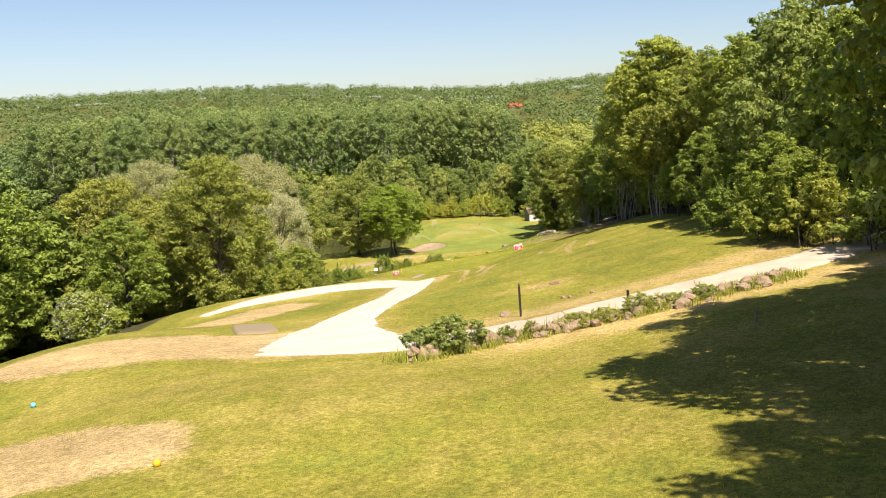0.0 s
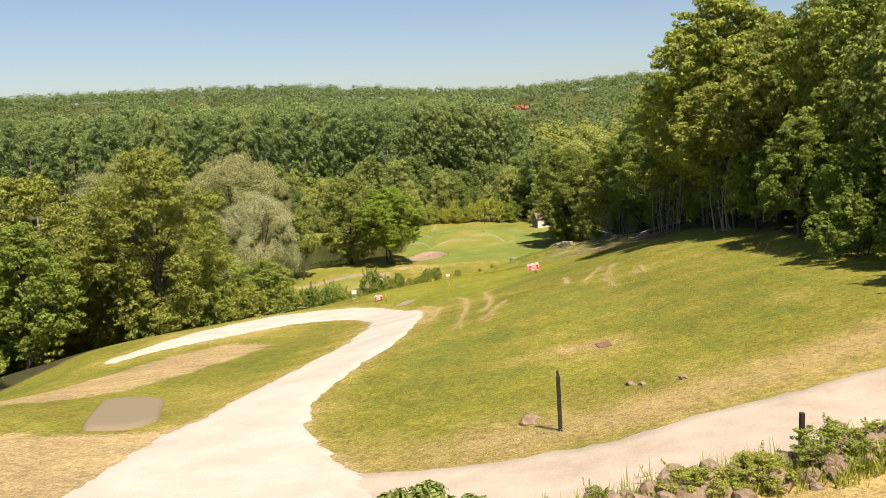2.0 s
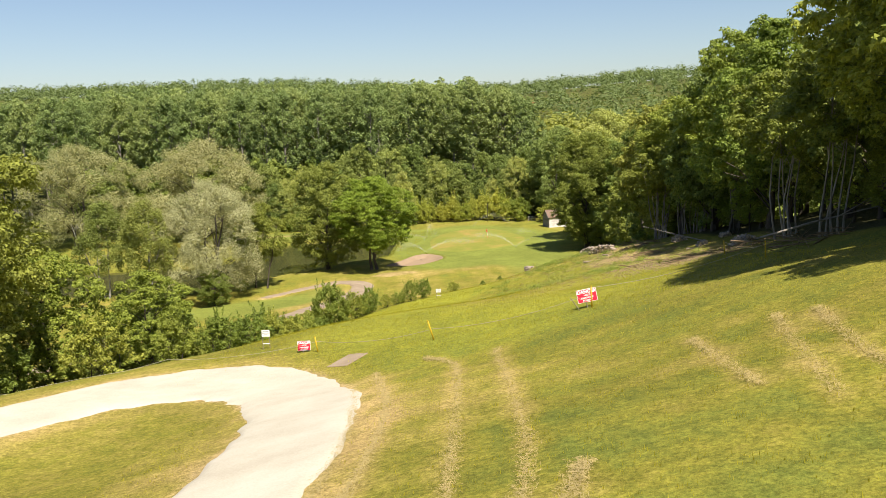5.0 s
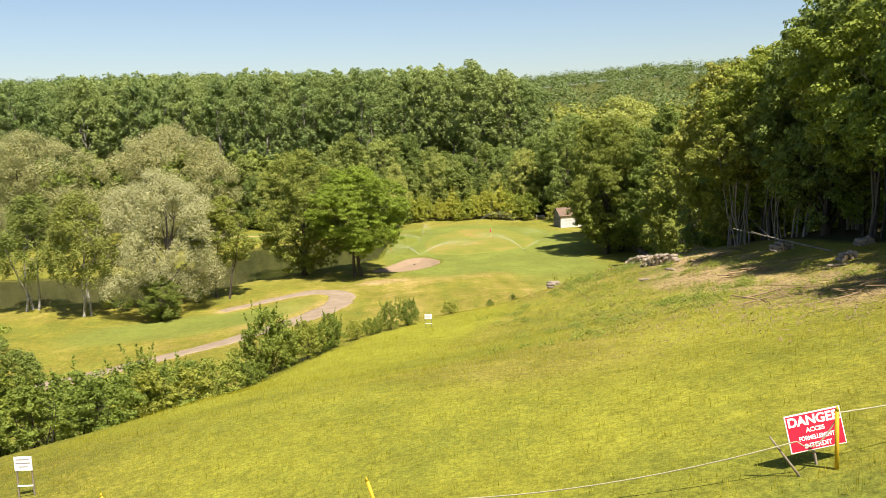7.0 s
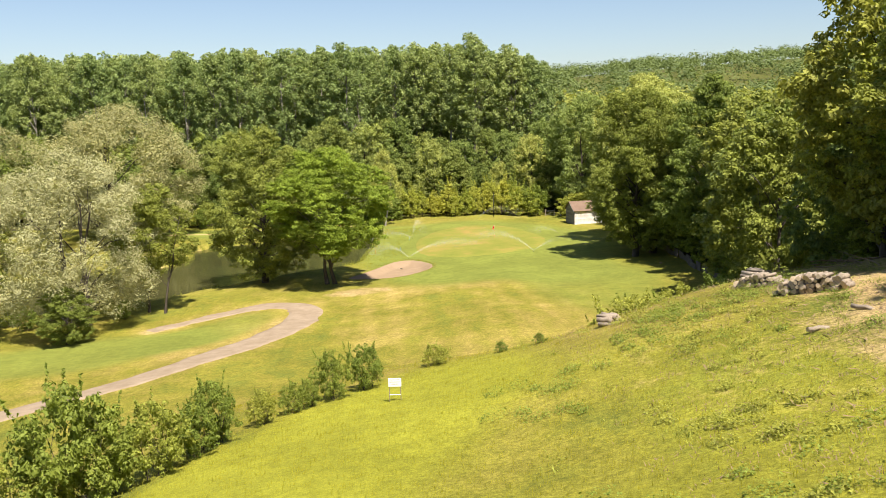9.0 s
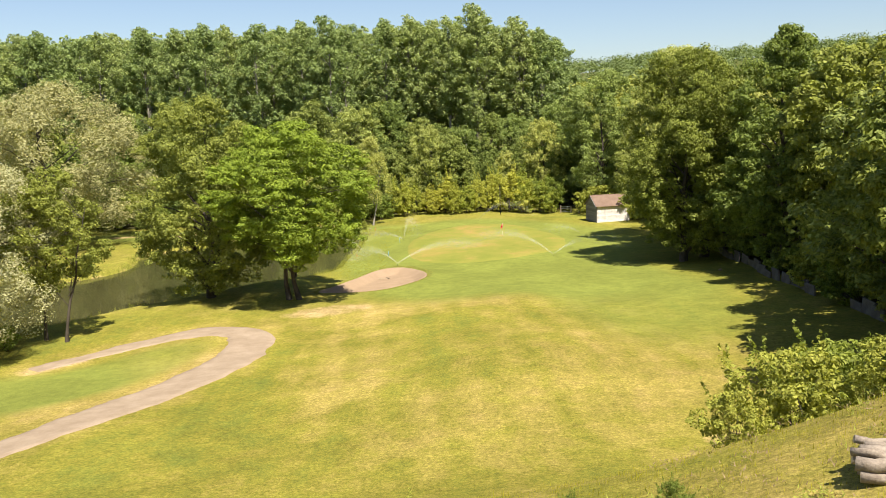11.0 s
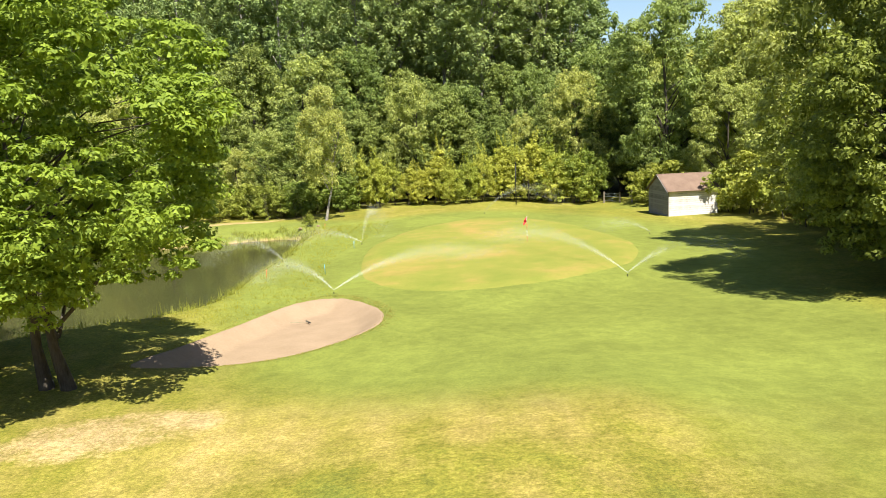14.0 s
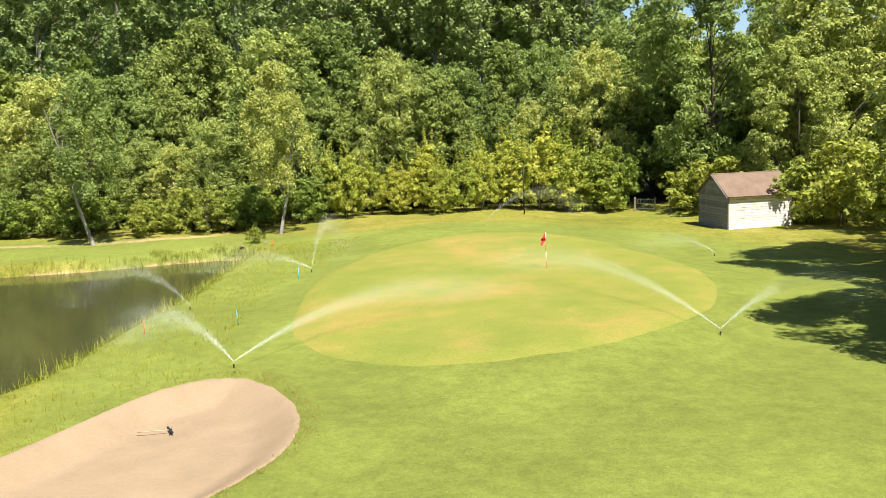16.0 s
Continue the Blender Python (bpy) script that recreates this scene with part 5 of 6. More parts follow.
sprinkler(-9.1, 229.3, ((45, 15, 1.7, 9000), (142, 8, 1.5, 5000)), 1)
sprinkler(9.2, 231.4, ((118, 18, 1.8, 8000), (35, 11, 1.6, 5000)), 2)
sprinkler(-9.9, 249.4, ((172, 7, 1.0, 4000), (70, 4.5, 2.6, 3200)), 3)
sprinkler(14.9, 252.3, ((160, 5, 0.9, 2400),), 4)
sprinkler(0.8, 268.0, ((35, 11, 2.6, 3600),), 5)
sprinkler(-14.4, 240.5, ((165, 7, 2.0, 3600),), 6)


def stake(x, y, h, mat, label, r=0.02, lean=0.0, way=0.0, group=""):
    ob = thing("marker_stake", label, "stake", put(x, y, way) @ pose(0, 0, 0, lean, 0, 0), group=group)
    round_bar("shaft", ob, (0, 0, -0.1), (0, 0, h * 0.92), r, mat, "", r, 8)
    round_bar("tip", ob, (0, 0, h * 0.92), (0, 0, h), r, mat, "", r * 0.3, 8)
    return ob


stake(-10.8, 236.2, 0.75, "blue", "thin blue marker stake beside the green", 0.018, 12)
stake(-10.3, 247.4, 0.7, "blue", "thin blue marker stake beside the green", 0.018, -8)
stake(-14.6, 235.0, 0.7, "orange", "short orange marker stake on the pond bank")
stake(-15.3, 262.7, 0.6, "orange", "short orange marker stake on the pond bank")

rake = thing("bunker_rake", "dark bunker rake lying on the sand", "rake", put(-9.8, 224.4, 190, 0.12))
round_bar("handle", rake, (0, 0, 0.03), (1.0, 0, 0.04), 0.014, "rope")
beam("rake_head", rake, (0.12, -0.28, 0.03), (-0.12, 0.28, 0.03), 0.06, 0.06, "black")
for k in range(9):
    round_bar("tine", rake, (0, -0.24 + 0.06 * k, 0.03), (-0.02, -0.24 + 0.06 * k, -0.06), 0.006, "black", "", None, 6)


# ---- signs, stakes and rope on the slope ----
def white_sign(x, y, turn, w, h, top):
    ob = thing("notice_board", "small white notice board on a pale timber trestle in the grass", "sign", put(x, y, turn), group="white notice boards")
    bm = bmesh.new()
    box(bm, (w, 0.02, h), Matrix.Translation((0, -0.03, top - h / 2)), 0.004)
    part("panel", bm_mesh("panel", bm, "white"), ob)
    for s in (-1, 1):
        beam("leg", ob, (s * w * 0.44, 0.0, -0.1), (s * w * 0.42, 0, top - 0.02), 0.04, 0.03, "old_wood")
    beam("crossbar", ob, (-w * 0.44, -0.02, top * 0.28), (w * 0.44, -0.02, top * 0.28), 0.04, 0.03, "white")
    for k in range(3):
        bm = bmesh.new()
        box(bm, (w * (0.75, 0.8, 0.5)[k], 0.004, 0.02), Matrix.Translation((0, -0.043, top - h * (0.2 + 0.25 * k))))
        part("print_line", bm_mesh("print_line", bm, "grey_letter"), ob)


white_sign(-10.1, 100.1, 4, 0.40, 0.34, 0.98)
white_sign(-2.95, 138.7, 2, 0.50, 0.34, 0.92)


def danger_sign(x, y, turn, w, h, roll, foot):
    ob = thing("danger_sign", "red and white danger sign leaning on stakes in the grass", "sign", put(x, y, turn) @ pose(0, 0, 0, -12, roll, 0), group="danger signs")
    bm = bmesh.new()
    box(bm, (w, 0.015, h), Matrix.Translation((0, 0, foot + h / 2)), 0.003)
    part("border", bm_mesh("border", bm, "letter"), ob)
    bm = bmesh.new()
    box(bm, (w * 0.955, 0.006, h * 0.93), Matrix.Translation((0, -0.010, foot + h / 2)))
    board = part("panel", bm_mesh("panel", bm, "red"), ob, "red painted panel with white lettering")
    for text, size, z in (("DANGER", 0.30, 0.79), ("ACCES", 0.16, 0.54), ("FORMELLEMENT", 0.155, 0.335), ("INTERDIT", 0.165, 0.13)):
        words(text, size * h * (1.12 if text == "DANGER" else 1.0), Matrix.Translation((0, -0.015, foot + z * h)) @ pose(0, 0, 0, 90, 0, 0) @ Matrix.Diagonal((0.86 if len(text) > 8 else 1.05, 1, 1, 1)), board, "letter")
    beam("prop", ob, (-w * 0.1, 0.03, foot - 0.35), (-w * 0.06, 0.03, foot + h * 0.8), 0.05, 0.03, "old_wood")
    return ob


danger_sign(5.3, 94.2, 6, 0.86, 0.56, -9, 0.22)
prop = thing("wooden_stick", "bare wooden stick propped against the danger sign", "stick", put(4.62, 93.95))
round_bar("stick", prop, (0.32, -0.05, -0.05), (-0.16, 0.1, 0.62), 0.022, "old_wood", "", 0.014)
danger_sign(-7.7, 97.7, -4, 0.62, 0.46, -3, 0.08)
POSTS = ((-7.0, 97.4, 0.78, 8), (-1.42, 95.5, 0.95, 16), (5.36, 93.85, 0.95, 2), (13.0, 95.2, 0.75, 3), (14.0, 104.4, 0.8, 6))
for x, y, h, lean in POSTS:
    stake(x, y, h, "stake", "yellow painted wooden stake carrying a rope", 0.032, -lean, 90, "yellow stakes on the slope")


def rope(points):
    line = []
    for (x0, y0, z0), (x1, y1, z1) in zip(points, points[1:]):
        for t in np.linspace(0, 1, 14, endpoint=False):
            x, y = x0 + (x1 - x0) * t, y0 + (y1 - y0) * t
            z = (ground_at(x0, y0) + z0) * (1 - t) + (ground_at(x1, y1) + z1) * t - 0.5 * 4 * t * (1 - t) * 0.5
            line.append(((x, y, max(z, ground_at(x, y) + 0.03)), 0.011))
    v, f = tubes([line], 5)
    thing("rope", "thin pale rope strung between yellow stakes", "rope", Matrix(), mesh_of("rope", v, f, "rope", True))


rope([(-24, 97, 0.4), (-15, 99.5, 0.3), (-7.0, 97.4, 0.5), (-1.42, 95.5, 0.5), (4.8, 93.9, 0.55), (5.36, 93.85, 0.85), (13.0, 95.2, 0.6), (14.0, 104.4, 0.7), (17, 112, 0.6)])

# ---- by the road: posts, slabs, rubble wall ----
post = thing("black_post", "charred black wooden post standing in the grass by the track", "post", put(2.4, 47.9) @ pose(0, 0, 0, 0, -1.5, 0))
beam("shaft", post, (0, 0, -0.2), (0, 0, 1.45), 0.10, 0.09, "dark_wood")
beam("worn_top", post, (0, 0, 1.45), (-0.01, 0, 1.58), 0.07, 0.06, "dark_wood")
post = thing("short_post", "short dark wooden post among the stones", "post", put(6.5, 42.9))
beam("shaft", post, (0, 0, -0.2), (0, 0, 0.95), 0.09, 0.09, "dark_wood")
post = thing("short_post", "short grey timber stake in shaded grass", "post", put(9.1, 35.2))
beam("shaft", post, (0, 0, -0.2), (0, 0, 0.5), 0.08, 0.07, "old_wood")

for name, label, x, y, w, d, turn, mat in (("inspection_cover", "rusty inspection cover sunk in dry turf", 5.0, 57.4, 0.75, 0.5, 20, "rust"), ("concrete_slab", "flat dusty concrete slab flush with the grass", -5.2, 94.8, 1.9, 1.0, -12, "footpath")):
    tilt = Vector((ground_at(x - 1, y) - ground_at(x + 1, y), ground_at(x, y - 1) - ground_at(x, y + 1), 2)).to_track_quat("Z", "Y").to_matrix().to_4x4()
    ob = thing(name, label, "slab", Matrix.Translation((x, y, ground_at(x, y) - 0.01)) @ tilt @ pose(0, 0, 0, 0, 0, turn))
    bm = bmesh.new()
    box(bm, (w, d, 0.10), Matrix(), 0.012)
    part("slab", bm_mesh("slab", bm, mat), ob)
    bm = bmesh.new()
    box(bm, (w + 0.10, d + 0.10, 0.06), Matrix.Translation((0, 0, -0.035)), 0.01)
    part("surround", bm_mesh("surround", bm, "footpath"), ob)


def rock_mesh(seed):
    bm = bmesh.new()
    bmesh.ops.create_icosphere(bm, subdivisions=2, radius=0.5)
    for v in bm.verts:
        v.co *= 0.85 + 0.45 * noise.noise(v.co * 2.1 + Vector((seed * 7.3, 0, 0)))
        v.co.z *= 0.78
    return bm_mesh("rock", bm, "stone")


ROCKS = [rock_mesh(k) for k in range(6)]
WALL = smooth_line([(-2.3, 39.1), (-0.6, 40.1), (1.2, 41.3), (3.8, 41.9), (6.5, 42.3), (9.2, 42.7), (11.5, 43.6), (13.5, 44.8)], 10)
wall = thing("rubble_wall", "low overgrown wall of loose brown field stones beside the track", "wall", Matrix())
rr = random.Random(4)
for i in range(250):
    t = rr.random() * (len(WALL) - 1)
    a = WALL[int(t)] * (1 - t % 1) + WALL[min(int(t) + 1, len(WALL) - 1)] * (t % 1)
    off, big = rr.gauss(0, 0.36), rr.random() ** 2
    s = 0.22 + 0.55 * big
    x, y = a[0] + rr.gauss(0, 0.1), a[1] + off
    part("rock", rr.choice(ROCKS), wall, "", pose(x, y, ground_at(x, y) + 0.16 * s + max(0, 0.30 - 0.55 * abs(off)) * rr.random(), rr.uniform(-25, 25), rr.uniform(-25, 25), rr.uniform(0, 360)) @ Matrix.Diagonal((s * rr.uniform(0.9, 1.5), s, s, 1)))

for x, y, s, mat in ((24.5, 216.6, 0.45, "plaster"), (9.6, 163.5, 0.5, "plaster"), (1.7, 49.2, 0.6, "stone"), (4.8, 51.3, 0.3, "plaster"), (5.1, 51.0, 0.25, "stone"), (6.2, 50.7, 0.3, "stone"), (-15.9, 278, 0.6, "stake"), (-18.2, 264.6, 0.5, "concrete"), (-16.5, 265.5, 0.4, "concrete")):
    ob = thing("boulder", "small weathered boulder lying in the grass", "stone", put(x, y, 40 * x, 0.1 * s) @ Matrix.Diagonal((s, s, s, 1)), ROCKS[2])

# ---- felled wood ----
def log_mesh(r, long, seed):
    rng2 = np.random.default_rng(seed)
    line = [((long * (t - 0.5), 0.03 * rng2.normal(), 0.02 * rng2.normal()), r * (1 + 0.05 * rng2.normal())) for t in (0, 0.3, 0.6, 1)]
    v, f = tubes([line], 9)
    me = mesh_of("log", v, f, "log_bark", True)
    bm = bmesh.new()
    bm.from_mesh(me)
    bmesh.ops.holes_fill(bm, edges=bm.edges, sides=0)
    for face in bm.faces:
        if len(face.verts) > 4:
            face.material_index, face.smooth = 1, False
    bm.to_mesh(me)
    bm.free()
    me.materials.append(MAT["cut_wood"])
    return me


LOGS = {long: [log_mesh(r, long, k) for k, r in enumerate((0.07, 0.09, 0.12))] for long in (0.7, 1.1, 2.4)}


def log_pile(x, y, turn, long, rows, label):
    ob = thing("log_pile", label, "log pile", put(x, y, turn), group="stacked logs")
    z = 0.10
    for n_logs in rows:
        for i in range(n_logs):
            lx = (i - (n_logs - 1) / 2) * 0.2 + rr.uniform(-0.05, 0.05)
            gz = ground_at(*((put(x, y, turn) @ Vector((lx, 0, 0))).xy)) - ground_at(x, y)
            part("log", rr.choice(LOGS[long]), ob, "", pose(lx, rr.uniform(-0.1, 0.1), z + gz, rr.uniform(0, 360), rr.uniform(-3, 3), 90 + rr.uniform(-6, 6)))
        z += 0.16


log_pile(12.6, 138.4, -47, 0.7, (14, 13, 12, 7), "long stack of split grey-brown logs on the bank")
log_pile(12.0, 142.6, -50, 0.7, (10, 9, 6), "stack of split grey-brown logs on the bank")
log_pile(14.6, 150.0, 30, 1.1, (7, 6, 3), "stack of split grey-brown logs on the bank")
log_pile(6.2, 145.0, 62, 0.7, (7, 6, 4), "small heap of pale cut logs in the grass")
log_pile(18.2, 131.8, 20, 0.7, (6, 5, 2), "small heap of pale cut logs at the wood's edge")
log_pile(17.6, 112.9, 10, 0.7, (8, 7, 4), "heap of pale cut logs at the wood's edge")
log_pile(20.6, 126.5, 0, 0.7, (5, 4), "small heap of pale cut logs at the wood's edge")
log_pile(17.2, 120.8, 0, 0.7, (4, 3), "small heap of pale cut logs at the wood's edge")
for x, y, turn, long in ((16.2, 119.3, 12, 1.1), (10.4, 132.4, 15, 0.7), (12.2, 133.5, -50, 0.7)):
    ob = thing("fallen_log", "bare log lying on the cleared ground", "log", put(x, y, turn, 0.08))
    part("log", LOGS[long][0], ob)


def branch_mesh(seed):
    r = np.random.default_rng(seed)
    k = 0.012 + 0.03 * r.random() ** 2
    side = r.normal(size=3) * (0.25, 0.25, 0.08)
    v, f = tubes([[((-1.5, 0, 0), k), (r.normal(size=3) * 0.08, k * 0.8), ((1.5, 0, 0.05), k * 0.4)], [((0.2, 0, 0), k * 0.6), (np.array([1.0, 0.1, 0.05]) + side, k * 0.25)]], 5)
    return mesh_of("branch", v, f, "twig", True)


BRANCHES = [branch_mesh(k) for k in range(7)]


def brushwood(x, y, turn, seed, size=1.0, count=20):
    r = random.Random(seed)
    ob = thing("brushwood", "heap of dry cut branches on the cleared bank", "branches", put(x, y, turn), group="heaps of cut branches")
    m0 = put(x, y, turn)
    for _ in range(count):
        px, py, s = r.gauss(0, 1.2) * size, r.gauss(0, 0.5) * size, size * r.uniform(0.35, 1.0)
        gz = ground_at(*(m0 @ Vector((px, py, 0))).xy) - ground_at(x, y)
        part("branch", r.choice(BRANCHES), ob, "", pose(px, py, gz + r.uniform(0.04, 0.3), r.uniform(0, 360), r.gauss(0, 5), r.gauss(0, 25)) @ Matrix.Diagonal((s, 1, 1, 1)))


for k, (x, y, turn, size) in enumerate(((15.5, 96, 20, 1.5), (17, 103, 60, 1.6), (16.8, 107.5, 30, 1.2), (13.5, 110, 10, 1.0), (12.4, 115, 35, 1.1), (14.4, 124, 0, 1.1), (15.8, 135, 40, 1.3), (16.5, 144, 70, 1.3), (18.2, 148, 20, 1.3), (13.2, 145.5, 50, 0.8))):
    brushwood(x, y, turn, 50 + k, size * 0.75, 14)
for k, (x, y, turn) in enumerate(((16.4, 98.5, 12), (17.5, 128, 150))):
    ob = thing("fallen_branch", "long bare forked branch lying over the brushwood", "branch", put(x, y, turn, 0.5))
    v, f = tubes([[((-3, 0, -0.3), 0.06), ((0, 0.2, 0.3), 0.05), ((3.2, 0, 0.9), 0.02)], [((0.5, 0.2, 0.35), 0.035), ((2, 1.0, 0.9), 0.015)], [((1.2, 0.1, 0.5), 0.03), ((2.4, -0.6, 1.4), 0.01)]], 6)
    part("limb", mesh_of("limb", v, f, "pale_bark", True), ob)

# ---- retaining wall below the wood ----
for k in range(20):
    y = 190 + 1.95 * k
    x = 27.6 + 0.25 * math.sin(k)
    if 3 <= k <= 5:
        continue
    bm = bmesh.new()
    box(bm, (0.16, 1.85, 1.25), Matrix(), 0.02)
    ob = new("retaining_wall", bm_mesh("retaining_wall", bm, "concrete"))
    ob.matrix_basis = pose(x, y, ground_at(x, y) + 0.22 + 0.22 * math.sin(2.1 * k), 2 * math.sin(3 * k), 5 * math.sin(k * 1.7), 2 * math.sin(k * 2.3))
    tagged(ob, "stained concrete slab of a low retaining wall", "wall", "slabs of the retaining wall", "structure")


# ---- the house on the far hill ----
def house(x, y, turn):
    ob = thing("house", "pale house with a red tiled roof on the wooded hill", "house", pose(x, y, ground_at(x, y) - 5.5, 0, 0, turn))
    bm = bmesh.new()
    box(bm, (13, 8, 7), Matrix.Translation((0, 0, 3.5)))
    wall_ob = part("wall", bm_mesh("wall", bm, "plaster"), ob)
    for s in (-1, 1):
        bm = bmesh.new()
        box(bm, (14, 5.6, 0.3), Matrix.Translation((0, s * 2.15, 8.4)) @ Matrix.Rotation(-s * radians(35), 4, "X"), 0.05)
        part("roof", bm_mesh("roof", bm, "tiles"), ob)
    for k in range(5):
        for z in (2, 5):
            bm = bmesh.new()
            box(bm, (1.0, 0.1, 1.5), Matrix.Translation((-5 + 2.5 * k, -4.02, z)))
            part("window", bm_mesh("window", bm, "glass"), ob)
    bm = bmesh.new()
    box(bm, (0.8, 0.8, 2), Matrix.Translation((3, 0.6, 10.2)))
    part("chimney", bm_mesh("chimney", bm, "plaster"), ob)


house(49, 780, 8)


# ---- elder flowers, reeds, grass ----
def scatter(name, label, seed, pts, blades, height, width, mat, category="grass", spread_r=0.10, lean=0.45):
    """Tufts: at each point a few blades that lean outwards."""
    r = np.random.default_rng(seed)
    n = len(pts)
    base = np.stack([pts[:, 0], pts[:, 1], ground_z(pts[:, 0], pts[:, 1]) - 0.02], 1)
    base = np.repeat(base, blades, 0) + np.concatenate([r.normal(size=(n * blades, 2)) * spread_r, np.zeros((n * blades, 1))], 1)
    h = np.repeat(np.asarray(height) * np.ones(n), blades) * r.uniform(0.5, 1.15, n * blades)
    way = r.uniform(0, 2 * math.pi, n * blades)
    side = np.stack([-np.sin(way), np.cos(way), np.zeros(len(way))], 1) * (width * r.uniform(0.6, 1.3, len(way)))[:, None]
    tip = base + np.stack([np.cos(way) * h * lean * r.random(len(way)), np.sin(way) * h * lean * r.random(len(way)), h], 1)
    v = np.stack([base - side, base + side, tip], 1).reshape(-1, 3)
    return tagged(new(name, mesh_of(name, v, np.arange(len(v)).reshape(-1, 3), mat)), label, category, kind="stuff")


r0 = np.random.default_rng(9)
shore = []
for i in range(len(POND)):
    a, b = POND[i], POND[(i + 1) % len(POND)]
    k = int(np.linalg.norm(b - a) * 9)
    t = r0.random((k, 1))
    shore.append(a + (b - a) * t + r0.normal(size=(k, 2)) * 0.35)
shore = np.concatenate(shore)
scatter("reeds", "tall green reeds fringing the pond", 10, shore, 6, r0.uniform(0.35, 0.95, len(shore)), 0.014, "shrub", "reeds")


def strip(count, box_xy, keep=None):
    p = np.stack([r0.uniform(box_xy[0], box_xy[1], count), r0.uniform(box_xy[2], box_xy[3], count)], 1)
    return p if keep is None else p[keep(p[:, 0], p[:, 1])]


def clear_of_roads(x, y):
    return (to_line(x, y, np.concatenate([ROAD_EDGES[0], ROAD_EDGES[1][::-1]]), True) > 0.4) & (to_line(x, y, TRACK) > 2.0)


lawn = strip(26000, (-13, 14, 92, 152), lambda x, y: (x < 8.5 + 3.0 * r0.random(len(x))) | (y < 104))
scatter("long_grass", "long unmown grass on the slope", 11, lawn, 4, 0.07 + 0.10 * r0.random(len(lawn)), 0.007, "grass")
lawn = strip(10000, (-9, 16, 46, 92), clear_of_roads)
scatter("meadow_grass", "short mown meadow grass with loose stalks", 12, lawn, 4, 0.05 + 0.05 * r0.random(len(lawn)), 0.009, "grass")
lawn = strip(10000, (-14, 13, 18, 44), clear_of_roads)
scatter("meadow_grass", "short dry grass beside the track", 13, lawn, 4, 0.04 + 0.05 * r0.random(len(lawn)), 0.009, "grass")


def litter_stuff(name, label, seed, pts, size, mat, category):
    """Loose stalks lying flat, criss-cross."""
    r = np.random.default_rng(seed)
    c = np.stack([pts[:, 0], pts[:, 1], ground_z(pts[:, 0], pts[:, 1]) + r.uniform(0.02, 0.09, len(pts))], 1)
    v, f = leaf_cards(r, c, np.array([0, 0, 1.0]) + r.normal(size=(len(c), 3)) * 0.25, r.uniform(*size, len(c)), 9.0)
    return tagged(new(name, mesh_of(name, v, f, mat)), label, category, kind="stuff")


hay = []
for swath in SWATHS:
    k = int(1300 * len(swath) / 8)
    t = r0.random(k) ** 1.2 * (len(swath) - 1.001)
    q = swath[t.astype(int)] + (swath[t.astype(int) + 1] - swath[t.astype(int)]) * (t % 1)[:, None]
    hay.append(q + r0.normal(size=(k, 2)) * (0.09, 0.16))
side_line = smooth_line([(-1.5, 47.6), (3, 48.2), (8, 49.6), (13, 51.8), (19, 55), (24, 58.5)], 30)
hay.append(side_line[r0.integers(0, len(side_line), 20000)] + r0.normal(size=(20000, 2)) * (0.7, 0.85))
litter_stuff("cut_hay", "pale dry swaths of cut hay left on the turf", 21, np.concatenate(hay), (0.007, 0.013), "straw", "hay")
chips = np.concatenate([np.stack([13 + 2.6 * r0.normal(size=2600), 112 + 4.5 * r0.normal(size=2600)], 1), np.stack([13 + 2.6 * r0.normal(size=3000), 128 + 9 * r0.normal(size=3000)], 1)])
litter_stuff("wood_chips", "brown twigs and chips strewn over the cleared ground", 22, chips, (0.02, 0.045), "twig", "twigs")
bank = strip(4200, (-19, -9, 222, 266), lambda x, y: (to_line(x, y, POND, True) > 0.3) & (to_line(x, y, GREEN, True) > 2.5) & (to_line(x, y, BUNKER, True) > 0.5))
scatter("bank_grass", "rough unmown grass on the pond bank", 17, bank, 5, 0.08 + 0.14 * r0.random(len(bank)), 0.010, "grass")
rim = BUNKER[r0.integers(0, len(BUNKER), 2600)]
rim = rim + (rim - BUNKER.mean(0)) * r0.uniform(0.015, 0.075, (2600, 1)) + r0.normal(size=(2600, 2)) * 0.22
rim = rim[to_line(rim[:, 0], rim[:, 1], BUNKER, True) > 0.06]
scatter("bunker_fringe", "ragged dry grass fringing the lip of the bunker", 18, rim, 6, 0.03 + 0.06 * r0.random(len(rim)), 0.008, "fringe", spread_r=0.07, lean=0.9)
east = shore[(shore[:, 0] > -26) & (shore[:, 1] < 266)]
east = np.concatenate([east + r0.normal(size=east.shape) * 0.25 for _ in range(2)])
scatter("bank_weeds", "leafy green weeds along the water's edge", 19, east, 9, 0.15 + 0.5 * r0.random(len(east)) ** 2, 0.022, "shrub", "weeds", 0.14, 0.9)
weeds = np.concatenate([strip(420, (7, 17, 110, 152)), strip(60, (2, 8, 126, 148))])
scatter("weeds", "broad-leaved weeds growing through the cleared ground", 14, weeds, 44, 0.04 + 0.09 * r0.random(len(weeds)), 0.014, "shrub", "weeds", 0.24, 1.8)


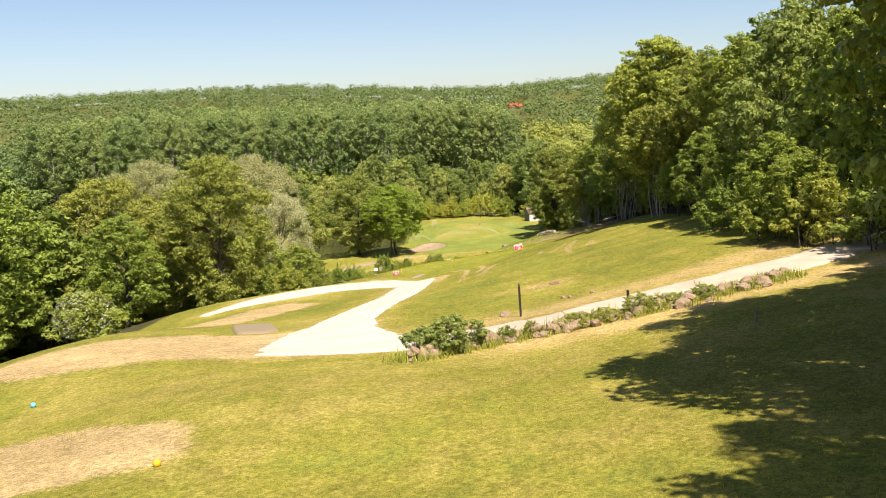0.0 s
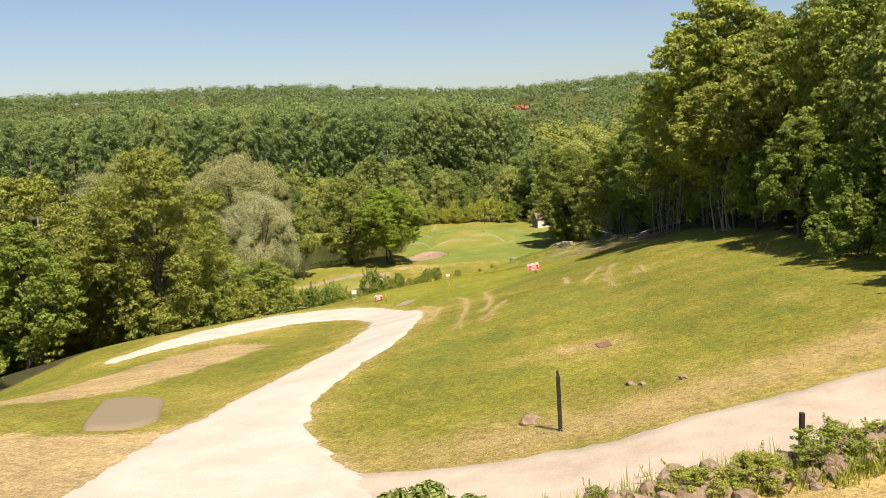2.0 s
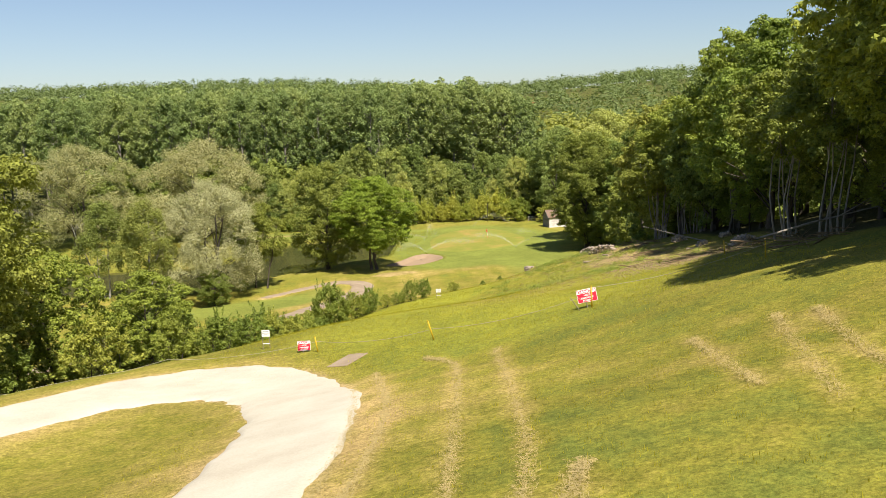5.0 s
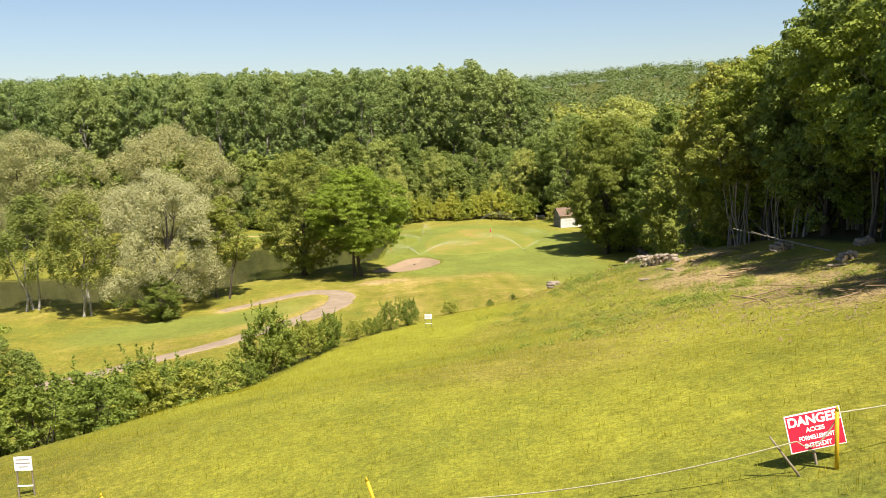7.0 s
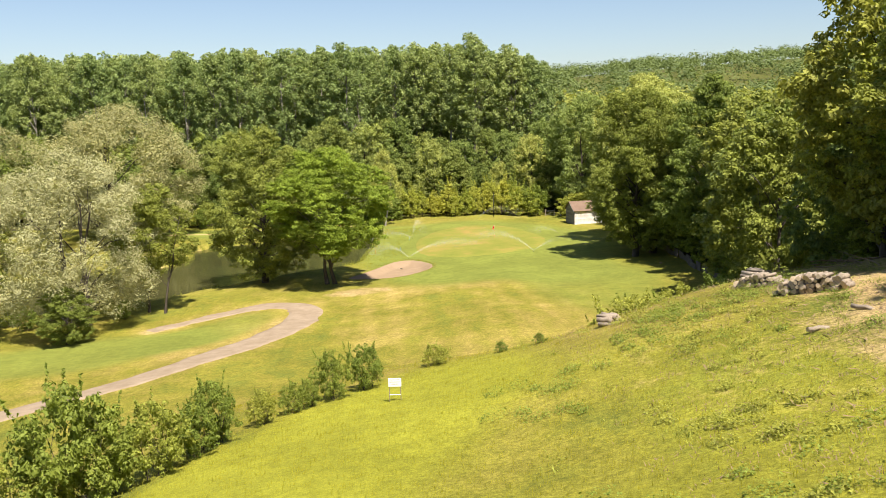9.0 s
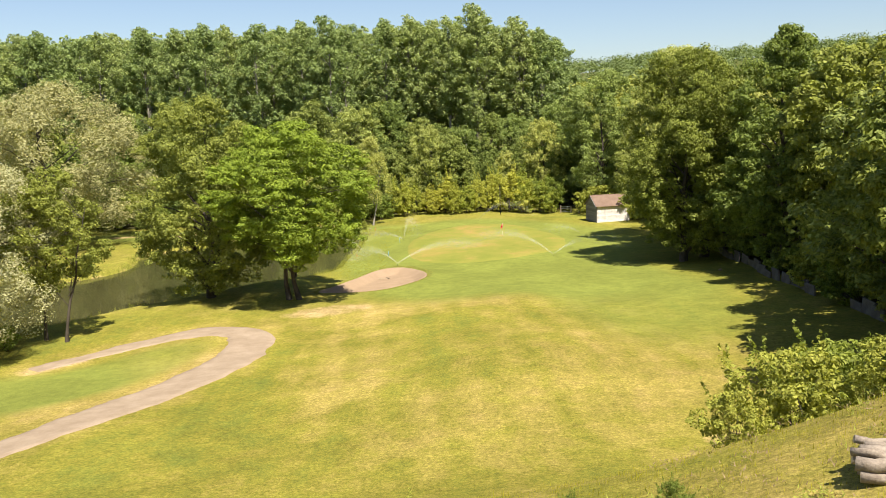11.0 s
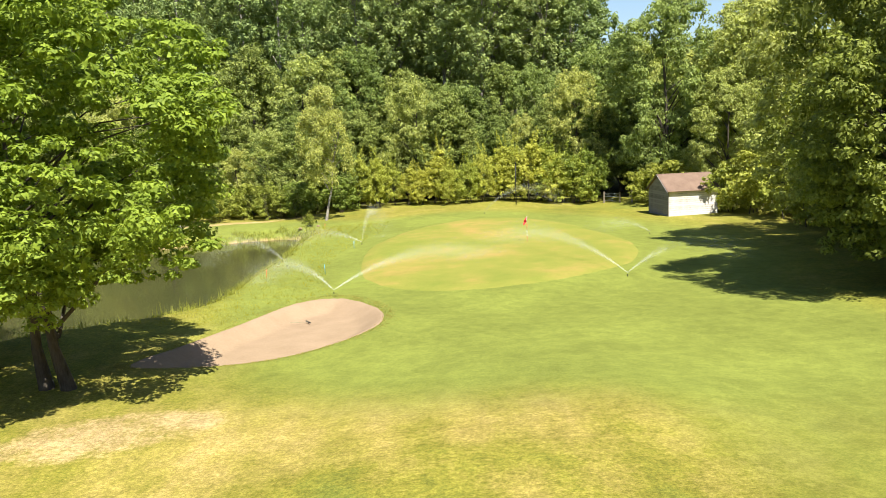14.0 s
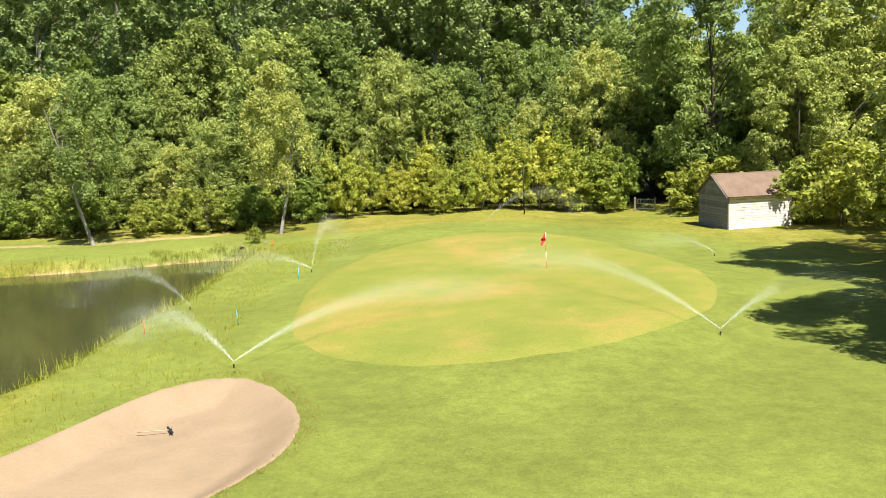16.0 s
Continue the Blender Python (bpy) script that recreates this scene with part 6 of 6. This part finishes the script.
def low_clumps(name, label, seed, count, area, wide, mat):
    """Low domed clumps of broad leaves, standing in loose drifts."""
    r = np.random.default_rng(seed)
    drift = np.stack([r.uniform(area[0], area[1], count // 5), r.uniform(area[2], area[3], count // 5)], 1)
    at = drift[r.integers(0, len(drift), count)] + r.normal(size=(count, 2)) * 0.9
    C, N, W = [], [], []
    for x, y in at:
        k, rad = 110, wide * r.uniform(0.5, 1.3)
        d = ball_dirs(r, k)
        d[:, 2] = abs(d[:, 2])
        p = d * rad * r.uniform(0.3, 1.0, (k, 1)) ** 0.5 * (1, 1, 0.65) + r.normal(size=(k, 3)) * 0.05
        C.append(np.stack([x + p[:, 0], y + p[:, 1], ground_z(x + p[:, 0], y + p[:, 1]) + 0.02 + abs(p[:, 2])], 1))
        N.append(d * 0.5 + (0, 0, 0.7) + r.normal(size=(k, 3)) * 0.4)
        W.append(r.uniform(0.025, 0.06, k))
    v, f = leaf_cards(r, np.concatenate(C), np.concatenate(N), np.concatenate(W))
    return tagged(new(name, mesh_of(name, v, f, mat)), label, "weeds", kind="stuff")


low_clumps("weeds", "low leafy green weeds in clumps on the cleared slope", 24, 190, (2, 16, 112, 146), 0.46, "shrub")
low_clumps("weeds", "low olive-brown weeds in clumps on the cleared slope", 25, 150, (5, 16, 114, 146), 0.40, "olive")
dead = strip(1500, (4, 17, 106, 152))
scatter("dead_weeds", "dry brown weeds on the cleared ground", 16, dead, 16, 0.03 + 0.07 * r0.random(len(dead)), 0.012, "twig", "weeds", 0.22, 2.6)
along_wall = WALL[r0.integers(0, len(WALL), 800)] + r0.normal(size=(800, 2)) * (0.5, 0.45)
scatter("weeds", "weeds and yellowing grass among the wall stones", 15, along_wall, 16, 0.12 + 0.4 * r0.random(800), 0.02, "shrub", "weeds", 0.15, 0.8)

top = ground_at(-32, 77)
d = ball_dirs(r0, 1500)
c = np.array([-32, 77, top + 2.6]) + d * (2.5, 2.5, 2.1)
c = c[(c[:, 2] > top + 1.2)]
v, f = leaf_cards(r0, c, c - (-32, 77, top + 1.5) + (0, 0, 1.0), 0.05 + 0.07 * r0.random(len(c)), 1.2)
elder = next(o for o in bpy.data.objects if o.name == "elder_bush")
flowers = part("blossom", mesh_of("blossom", v, f, "flower"), elder, "flat cream elder blossom")
flowers.matrix_basis = elder.matrix_basis.inverted()

for x, y, mat, label in ((-7.3, 26.9, "stake", "small yellow tee marker on bare ground"), (-15.6, 37.2, "blue", "small blue tee marker on bare ground")):
    ob = thing("tee_marker", label, "marker", put(x, y))
    bm = bmesh.new()
    bmesh.ops.create_icosphere(bm, subdivisions=2, radius=0.10, matrix=Matrix.Translation((0, 0, 0.07)))
    part("ball", bm_mesh("ball", bm, mat, True), ob)
    round_bar("spike", ob, (0, 0, -0.1), (0, 0, 0.04), 0.015, "black")
